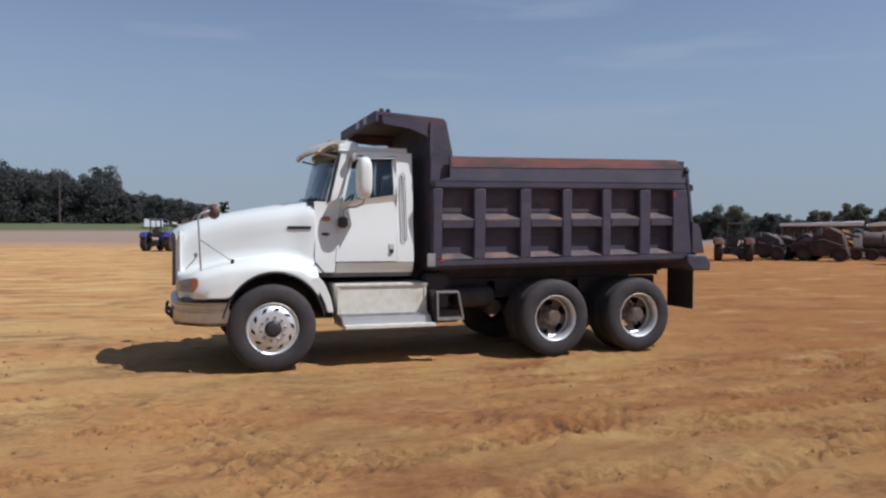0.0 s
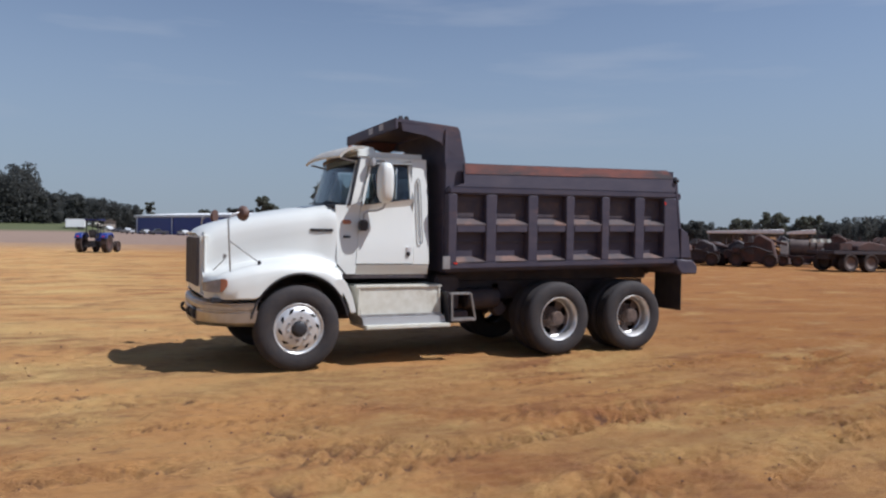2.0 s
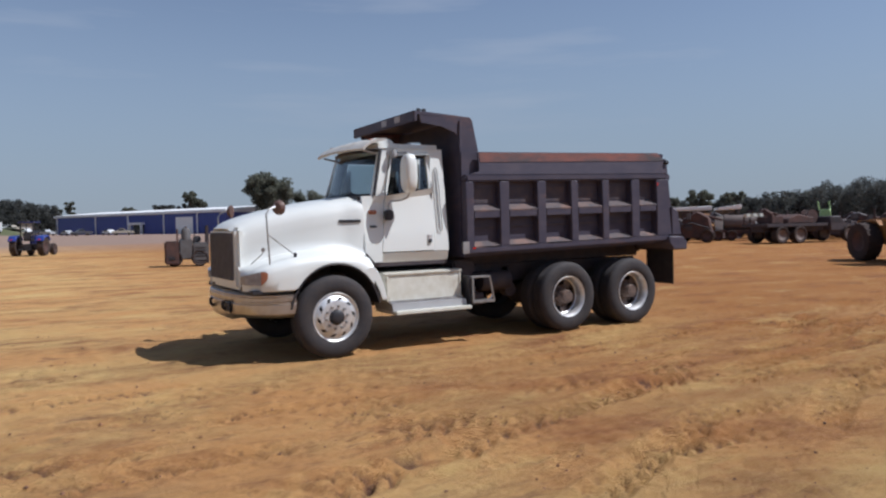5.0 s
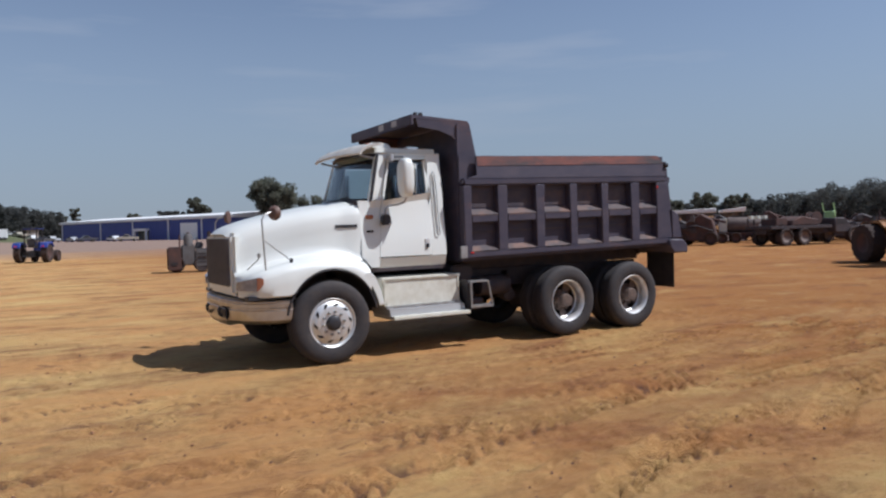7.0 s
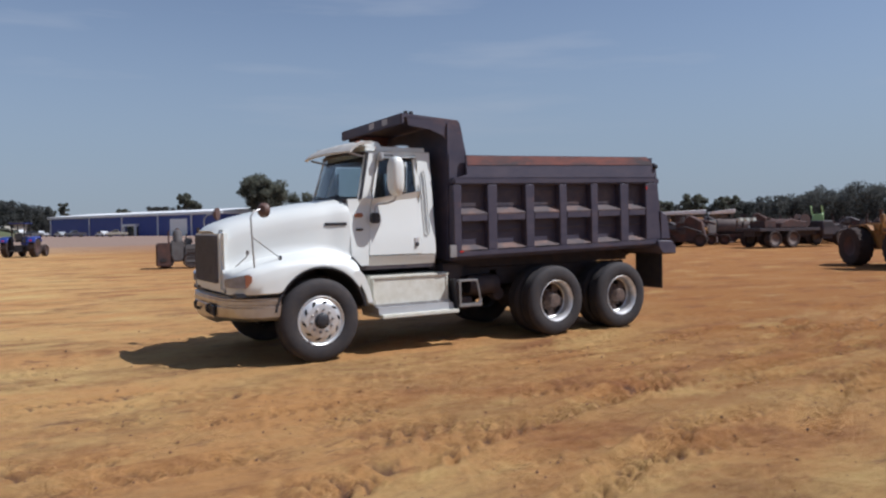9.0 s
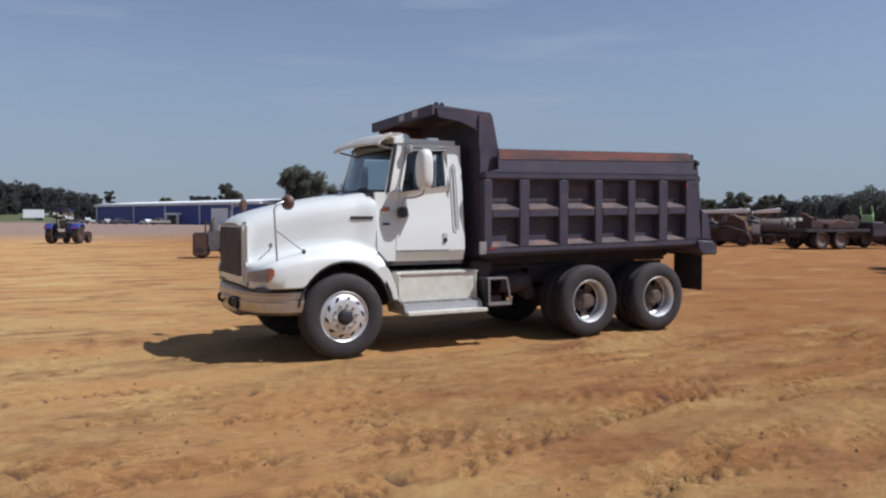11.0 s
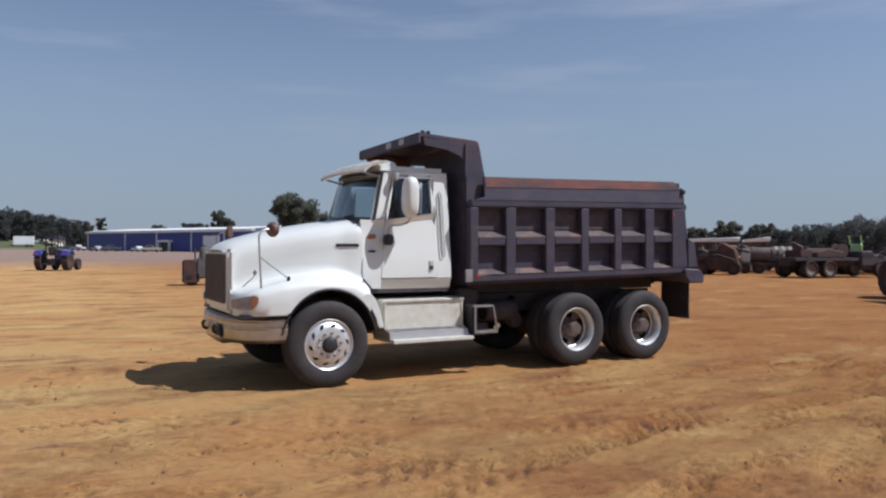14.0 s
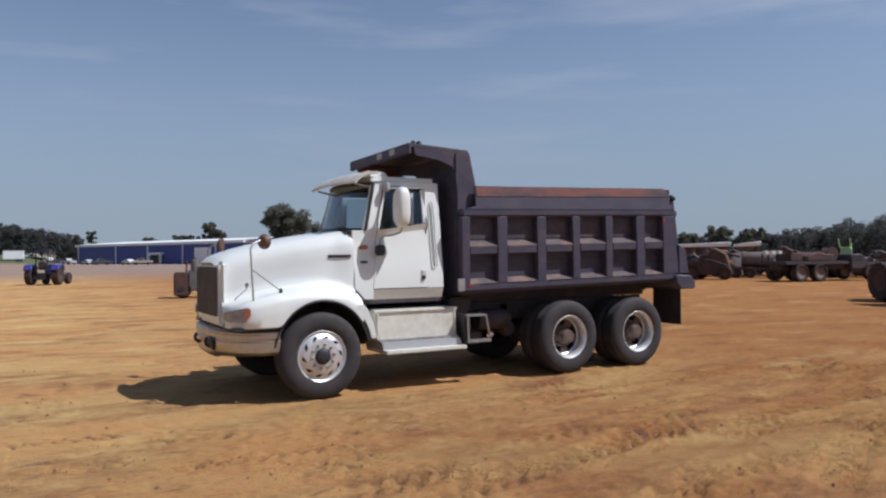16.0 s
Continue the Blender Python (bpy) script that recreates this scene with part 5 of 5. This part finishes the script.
def farm_tractor(m, mat, label, roof=True, rear=0.62, front=0.4):
    root = thing("tractor", label, "tractor", m)
    for y in (-0.85, 0.85):
        wheel_of(root, 0.0, y, rear, 0.42, RUST)
        wheel_of(root, 1.95, y * 0.85, front, 0.28, RUST)
        part("fender", P([(-0.62, 1.0), (-0.4, 1.32), (0.3, 1.38), (0.6, 1.05), (0.52, 1.0), (0.26, 1.28), (-0.36, 1.22), (-0.55, 0.96)], y - 0.25, y + 0.25, bevel=0.02), mat, root)
        part("roll_post", T([(-0.35, y * 0.45, 0.9), (-0.35, y * 0.45, 2.2)], 0.045, 6), BLACK, root)
        if roof:
            part("front_post", T([(0.6, y * 0.45, 1.0), (0.5, y * 0.45, 2.2)], 0.03, 6), BLACK, root)
        part("tail_lamp", B(-0.66, -0.6, y - 0.08, y + 0.08, 1.06, 1.14, bevel=0.015), REDLENS, root)
    part("engine_hood", P([(0.7, 0.7), (0.7, 1.36), (2.05, 1.24), (2.25, 1.1), (2.25, 0.65)], -0.3, 0.3, bevel=0.06, seg=2), mat, root)
    part("axle_body", B(-0.35, 2.1, -0.26, 0.26, 0.42, 0.8, bevel=0.04), BLACK, root)
    part("rear_axle", B(-0.16, 0.16, -0.75, 0.75, 0.46, 0.78, bevel=0.04), BLACK, root)
    part("front_axle", B(1.86, 2.04, -0.7, 0.7, 0.34, 0.48, bevel=0.02), BLACK, root)
    part("seat", B(-0.3, 0.2, -0.25, 0.25, 1.0, 1.14, bevel=0.04), SEAT, root)
    part("seat_back", B(-0.36, -0.22, -0.25, 0.25, 1.14, 1.55, bevel=0.04), SEAT, root)
    part("steering_column", T([(0.7, 0, 1.2), (0.48, 0, 1.5)], 0.03, 6), BLACK, root)
    wheel = part("steering_wheel", lathe(bmesh.new(), [(0.17, -0.012), (0.185, 0.0), (0.17, 0.012), (0.158, 0.0), (0.17, -0.012)], 18, axis="z"), BLACK, root)
    wheel.matrix_basis = pose(0.46, 0, 1.52, 0, -30, 0)
    part("roll_bar", T([(-0.35, -0.38, 2.2), (-0.35, 0.38, 2.2)], 0.045, 6), BLACK, root)
    if roof:
        part("canopy", B(-0.5, 0.65, -0.5, 0.5, 2.19, 2.25, bevel=0.025), mat, root)
    part("exhaust", T([(1.4, 0.18, 1.2), (1.4, 0.18, 1.95)], 0.035, 6), BLACK, root)
    for y in (-0.3, 0.3):
        part("hitch_arm", B(-1.0, -0.2, y - 0.04, y + 0.04, 0.42, 0.5, bevel=0.015), BLACK, root)
    part("drawbar", B(-0.9, -0.3, -0.08, 0.08, 0.36, 0.44, bevel=0.02), BLACK, root)
    return root


x, y = -1.95, 47.0
farm_tractor(pose(x, y, rise(x, y), 0, 0, 66), TBLUE, "blue farm tractor with canopy parked on dirt")

# worn grey and rust machine with a tall body
x, y = 3.35, 24.9
m0 = thing("old_forklift", "derelict grey and rust lift machine on dirt", "machine", pose(x, y, rise(x, y), 0, 0, -10))
for xx in (-0.5, 0.55):
    for yy in (-0.42, 0.42):
        wheel_of(m0, xx, yy, 0.36, 0.3, RUST)
part("counterweight", B(-0.88, -0.30, -0.75, 0.5, 0.1, 1.1, bevel=0.06), RUST, m0, "rust brown counterweight")
part("weight_slot", B(-0.72, -0.46, -0.77, -0.70, 0.30, 0.45, bevel=0.02), BLACK, m0)
part("frame", B(-0.5, 0.8, -0.4, 0.4, 0.35, 0.7, bevel=0.05), RUST, m0)
part("engine_box", B(-0.30, 0.28, -0.5, 0.45, 0.3, 1.2, bevel=0.06), GREYPAINT, m0)
part("tank", lathe(bmesh.new(), [(0.02, 0.9), (0.19, 0.92), (0.19, 1.0), (0.19, 1.52), (0.14, 1.64), (0.02, 1.67)], 20, (0.0, -0.3, 0), "z"), GREYPAINT, m0)
part("tank_cap", lathe(bmesh.new(), [(0.02, 1.66), (0.06, 1.66), (0.06, 1.72), (0.02, 1.73)], 12, (0.0, -0.3, 0), "z"), RUST, m0)
part("hood", B(0.25, 0.92, -0.55, 0.42, 0.2, 1.02, bevel=0.07), GREYPAINT, m0)
for z in (0.42, 0.54, 0.66, 0.78):
    part("hood_louvre", B(0.36, 0.80, -0.565, -0.54, z, z + 0.05, bevel=0.006), BLACK, m0)
part("mast_rail", B(0.82, 0.94, -0.42, -0.32, 0.12, 1.75, bevel=0.02), CHASSIS, m0)
part("mast_rail", B(0.82, 0.94, 0.32, 0.42, 0.12, 1.75, bevel=0.02), CHASSIS, m0)
part("mast_bar", B(0.84, 0.92, -0.42, 0.42, 1.66, 1.75, bevel=0.02), CHASSIS, m0)
part("guard_post", T([(-0.36, -0.4, 1.05), (-0.35, -0.4, 1.62)], 0.035, 8), RUST, m0)
part("control_lever", T([(0.3, -0.3, 1.0), (0.38, -0.3, 1.5)], 0.022, 6), BLACK, m0)
part("seat", B(0.3, 0.62, -0.2, 0.2, 1.02, 1.3, bevel=0.05), SEAT, m0)


def wheel_loader(m, label, cab=True):
    root = thing("wheel_loader", label, "loader", m)
    for xx in (0, 2.5):
        for yy in (-0.95, 0.95):
            wheel_of(root, xx, yy, 0.70, 0.56, RUST, 0.5)
    part("rear_frame", B(-1.0, 1.0, -0.6, 0.6, 0.6, 1.15, bevel=0.06), YELLOW, root)
    part("engine_cover", P([(-0.95, 0.9), (-1.0, 1.42), (-0.2, 1.50), (0.9, 1.56), (0.9, 0.9)], -0.62, 0.62, bevel=0.07, seg=2), YELLOW, root)
    for z in (1.0, 1.12, 1.24):
        part("engine_louvre", B(-0.6, 0.2, -0.64, -0.60, z, z + 0.06, bevel=0.008), CHASSIS, root)
    part("counterweight", B(-1.35, -1.0, -0.8, 0.8, 0.55, 1.15, bevel=0.08), RUST, root)
    part("front_frame", B(1.4, 3.1, -0.5, 0.5, 0.6, 1.2, bevel=0.06), YELLOW, root)
    part("articulation", lathe(bmesh.new(), [(0.02, 0.5), (0.2, 0.5), (0.2, 1.15), (0.02, 1.15)], 16, (1.25, 0, 0), "z"), CHASSIS, root)
    part("platform", B(0.95, 2.9, -0.65, 0.65, 1.2, 1.34, bevel=0.03), YELLOW, root)
    part("control_box", B(2.4, 2.75, -0.6, 0.6, 1.34, 1.95, bevel=0.04), YELLOW, root)
    part("seat", B(1.75, 2.15, -0.25, 0.25, 1.34, 1.75, bevel=0.06), SEAT, root)
    part("seat_back", B(1.68, 1.8, -0.25, 0.25, 1.75, 2.15, bevel=0.05), SEAT, root)
    for yy in (-0.66, 0.66):
        part("fender", P([(-0.7, 1.30), (-0.5, 1.46), (0.5, 1.46), (0.75, 1.28), (0.68, 1.26), (0.45, 1.41), (-0.46, 1.41), (-0.66, 1.26)], yy - 0.2 if yy < 0 else yy - 0.05, yy + 0.05 if yy < 0 else yy + 0.2), YELLOW, root)
    if cab:
        for xx in (1.65, 2.75):
            for yy in (-0.6, 0.6):
                part("cab_post", B(xx - 0.07, xx + 0.07, yy - 0.07, yy + 0.07, 1.3, 3.1, bevel=0.012), RUST, root)
        part("cab_roof", B(1.5, 2.95, -0.75, 0.75, 3.08, 3.22, bevel=0.05), RUST, root)
        part("roof_lamp", B(1.46, 1.56, -0.6, -0.4, 2.94, 3.08, bevel=0.02), GREYPAINT, root)
    part("exhaust", T([(-0.3, 0.2, 1.4), (-0.3, 0.2, 2.0)], 0.055, 8), RUST, root)
    part("air_cleaner", lathe(bmesh.new(), [(0.02, 1.5), (0.09, 1.5), (0.09, 1.8), (0.06, 1.84), (0.02, 1.85)], 14, (0.45, -0.25, 0), "z"), YELLOW, root)
    for yy in (-0.55, 0.45):
        part("lift_arm", P([(2.6, 1.2), (2.65, 1.45), (3.3, 1.05), (4.1, 0.5), (3.95, 0.35), (3.0, 0.85)], yy, yy + 0.1, bevel=0.02), YELLOW, root)
        part("lift_cylinder", T([(2.3, yy + 0.05, 0.8), (3.3, yy + 0.05, 0.85)], 0.05, 8), STEEL, root)
    part("bucket", P([(3.8, 0.05), (4.9, 0.05), (4.9, 0.12), (4.1, 0.14), (3.95, 0.5), (4.1, 1.1), (4.0, 1.12), (3.8, 0.6)], -1.3, 1.3), RUST, root)
    return root


wheel_loader(pose(23.85, 6.05, rise(23, 6), 0, 0, -118), "worn yellow wheel loader parked on dirt")

# dark tandem truck
x, y, z = spot(55.35, 50.0)
dk = thing("flatbed_truck", "dark tandem axle truck among parked machines", "truck", pose(x, y, z, 0, 0, 168))
for xx in (0.0, 1.35):
    for yy in (-1.0, 1.0):
        wheel_of(dk, xx, yy, 0.52, 0.45, TANK, 0.6)
for yy in (-1.0, 1.0):
    wheel_of(dk, -3.9, yy, 0.52, 0.3, TANK, 0.6)
part("chassis", B(-4.4, 2.2, -0.5, 0.5, 0.7, 1.0, bevel=0.03), CHASSIS, dk)
part("deck", B(-2.2, 2.4, -1.1, 1.1, 1.0, 1.2, bevel=0.03), CHASSIS, dk)
part("winch_frame", P([(-1.5, 1.2), (-1.4, 1.55), (-0.2, 1.75), (0.5, 1.5), (0.6, 1.2)], -0.8, 0.8, bevel=0.05), RUST, dk)
part("engine_block", B(0.7, 1.6, -0.7, 0.6, 1.2, 1.62, bevel=0.05), RUST, dk)
for xx, zz in ((-1.9, 1.9), (0.65, 1.75), (1.75, 1.6), (2.2, 1.7)):
    part("stake", B(xx - 0.04, xx + 0.04, -1.1, -1.02, 1.1, zz, bevel=0.01), RUST, dk)
part("hose_reel", lathe(bmesh.new(), [(0.02, -0.5), (0.42, -0.5), (0.42, -0.44), (0.2, -0.42), (0.2, 0.02), (0.42, 0.04), (0.42, 0.1), (0.02, 0.1)], 20, (-2.0, 0, 1.6)), RUST, dk)
part("cab", P([(-4.5, 0.7), (-4.5, 1.1), (-3.6, 1.15), (-3.3, 1.6), (-2.5, 1.6), (-2.5, 0.7)], -1.0, 1.0, bevel=0.06), CHASSIS, dk)
part("cab_window", P([(-3.42, 1.22), (-3.22, 1.52), (-2.65, 1.52), (-2.65, 1.22)], -1.01, 1.01), BLACK, dk)
for xx in (1.0, 1.5, 2.0):
    part("load_crate", B(xx, xx + 0.3, -1.0, -0.7, 1.62, 1.84, bevel=0.04), CREAM, dk)
part("bright_bracket", B(0.5, 1.3, -1.14, -1.08, 1.22, 1.33, bevel=0.02), ROOFWHITE, dk)

# tank trailer
x, y, z = spot(52.4, 56)
tk = thing("tank_trailer", "dull metal tank on a rusty trailer", "trailer", pose(x, y, z, 0, 0, -48))
part("tank", lathe(bmesh.new(), [(0.02, -1.15), (0.38, -1.13), (0.53, -1.06), (0.55, -1.0), (0.55, 1.0), (0.53, 1.06), (0.38, 1.13), (0.02, 1.15)], 28, (0, 0, 1.28), "x"), TANK, tk)
part("end_box", B(-1.62, -1.15, -0.6, 0.6, 0.8, 1.72, bevel=0.05), CREAM, tk, "pale end cabinet")
part("bed", B(-2.2, 1.9, -0.8, 0.8, 0.55, 0.75, bevel=0.03), RUST, tk)
part("catwalk", B(-0.8, 0.8, -0.2, 0.2, 1.8, 1.87, bevel=0.02), CHASSIS, tk)
for xx in (-1.5, -0.6, 1.2):
    for yy in (-0.85, 0.85):
        wheel_of(tk, xx, yy, 0.38, 0.3, RUST)

# heap of scrap machinery
rng = random.Random(11)
for k, (a, d, w, h) in enumerate(((46.0, 64, 2.2, 2.2), (47.4, 62, 2.6, 2.7), (48.6, 78, 2.4, 2.7), (44.6, 66, 2.2, 2.0), (52.0, 84, 2.4, 3.0), (55.9, 74, 2.6, 2.2), (57.6, 78, 3, 2.4), (59.6, 70, 2.6, 2.2), (46.8, 70, 3.0, 2.3), (49.4, 74, 3.0, 1.6), (50.6, 75, 3.0, 1.6), (51.5, 73, 2.8, 1.7), (53.0, 72, 3.0, 2.0), (54.4, 70, 3.0, 2.3), (56.6, 68, 2.8, 1.8), (43.6, 62, 2.6, 2.2))):
    d, h = d * 0.84, h * 0.78
    x, y, z = spot(a + 1.8, d)
    sc = thing("scrap_machine", "rusty derelict machine standing on dirt", "machine", pose(x, y, z, 0, 0, rng.uniform(-40, -60)), group="derelict machines")
    part("body", P([(-w / 2, 0.3), (-w / 2, h * 0.6), (-w * 0.2, h * rng.uniform(0.6, 0.75)), (w * 0.1, h), (w * 0.4, h * 0.8), (w / 2, 0.3)], -0.8, 0.8, bevel=0.08), RUST if k % 3 == 1 else CHASSIS, sc)
    for j in range(6):
        px0, pz0 = rng.uniform(-w * 0.5, w * 0.4), rng.uniform(h * 0.35, h * 0.8)
        ww, hh = rng.uniform(0.15, 0.5), rng.uniform(0.12, 0.45)
        part("fitting", B(px0, px0 + ww, -0.8 - rng.uniform(0.05, 0.25), -0.6, pz0, pz0 + hh, bevel=0.03), (RUST, CHASSIS, GREYPAINT)[j % 3], sc)
    part("pipe_run", T([(-w * 0.45, -0.9, h * 0.5), (0, -0.92, h * 0.62), (w * 0.4, -0.88, h * 0.45)], 0.05, 6), CHASSIS, sc)
    part("exhaust", T([(-w * 0.25, 0.1, h * 0.5), (-w * 0.25, 0.1, h * rng.uniform(0.95, 1.2))], 0.05, 6), RUST, sc)
    part("boom", T([(-w * 0.4, 0.2, h * 0.4), (0, 0.1, h * 0.95), (w * 0.7, 0, h * 0.7)], 0.09, 8), RUST, sc)
    part("hood", B(-w * 0.7, -w * 0.2, -0.6, 0.6, 0.5, h * 0.5, bevel=0.06), RUST, sc)
    for xx in (-w * 0.4, w * 0.35):
        for yy in (-0.85, 0.85):
            wheel_of(sc, xx, yy, 0.45, 0.32, RUST)

# pale green sprayer cab behind
x, y, z = spot(57.8, 60)
gm = thing("green_machine", "pale green machine with two upright pipes", "machine", pose(x, y, z, 0, 0, -55))
part("body", B(-1.2, 1.2, -0.7, 0.7, 0.7, 1.5, bevel=0.08), RUST, gm)
part("hopper", P([(-0.35, 1.45), (0.4, 1.45), (0.37, 2.1), (-0.28, 2.06)], -0.5, 0.5, bevel=0.05), GREEN, gm, "pale green hopper")
for xx in (-0.35, 0.35):
    part("pipe", T([(xx, -0.4, 2.0), (xx - 0.1, -0.4, 2.65)], 0.05, 8), GREEN, gm)
for xx in (-0.9, 0.9):
    for yy in (-0.75, 0.75):
        wheel_of(gm, xx, yy, 0.5, 0.3, RUST)

# white-roofed open sheds
for a0, d, w in ((48.0, 100, 4.3), (51.6, 96, 1.3)):
    x, y, z = spot(a0, d)
    sh = thing("open_shed", "low open shed with a white metal roof", "shed", pose(x, y, z, 0, 0, -47))
    part("roof", P([(-w, 2.45), (w, 2.55), (w, 3.05), (-w, 2.75)], -3, 3, bevel=0.03), ROOFWHITE, sh)
    for xx in (-w + 0.3, 0, w - 0.3):
        for yy in (-2.8, 2.8):
            part("post", B(xx - 0.1, xx + 0.1, yy - 0.1, yy + 0.1, 0, 2.5), GREYPAINT, sh)
    part("back_wall", B(-w + 0.2, w - 0.2, 2.7, 2.8, 0, 2.46), GREYPAINT, sh)

# machines beyond the tail of the bed
farm_tractor(pose(30.0, 26.3, rise(30, 26), 0, 0, 55), RUST, "rusty brown farm tractor parked on dirt", roof=False, rear=0.55, front=0.4)
wheel_loader(pose(41.4, 32.0, rise(41, 32), 0, 0, -70), "worn yellow loader with no cab beyond the yard", cab=False)
x, y, z = 41.3, 35.0, rise(41.3, 35.0)
ps = thing("concrete_post", "pale square concrete post in the dirt", "post", pose(x, y, z))
part("shaft", B(-0.22, 0.22, -0.22, 0.22, -0.05, 1.48, bevel=0.03), CREAM, ps)
part("cap", B(-0.25, 0.25, -0.25, 0.25, 1.48, 1.56, bevel=0.03), CREAM, ps)

# ---------------------------------------------------------------- clods and pebbles
rng = np.random.default_rng(5)
base = np.array([(1, 0, 0), (-1, 0, 0), (0, 1, 0), (0, -1, 0), (0, 0, 0.8), (0, 0, -0.6)], float)
tri = np.array([(0, 2, 4), (2, 1, 4), (1, 3, 4), (3, 0, 4), (2, 0, 5), (1, 2, 5), (3, 1, 5), (0, 3, 5)])
verts, faces = [], []
for k in range(5500):
    y = -7.2 + 12 * rng.uniform() ** 1.5
    x = rng.uniform(-7, 10)
    if -1.2 < x < 6.3 and -0.1 < y < 2.6:
        continue
    if noise.noise((x * 0.5, y * 0.9, 3)) < -0.12:
        continue
    r = 0.004 + 0.018 * rng.uniform() ** 7
    p = base * r * rng.uniform(0.6, 1.3, (6, 3)) + (x, y, rise(x, y) + 0.022 * noise.noise((x * 0.45, y * 1.1, 0.3)) + r * 0.3)
    faces.append(tri + 6 * len(verts))
    verts.append(p)
me = bpy.data.meshes.new("dirt_clods")
me.from_pydata(np.concatenate(verts).tolist(), [], np.concatenate(faces).tolist())
me.materials.append(material("dry_clod", (0.26, 0.125, 0.065), 0.95, second=(0.13, 0.07, 0.05), scale=2, amount=1.0))
tagged(new("dirt_clods", me), "small dry clods and pebbles scattered over the dirt", "clods", kind="stuff")
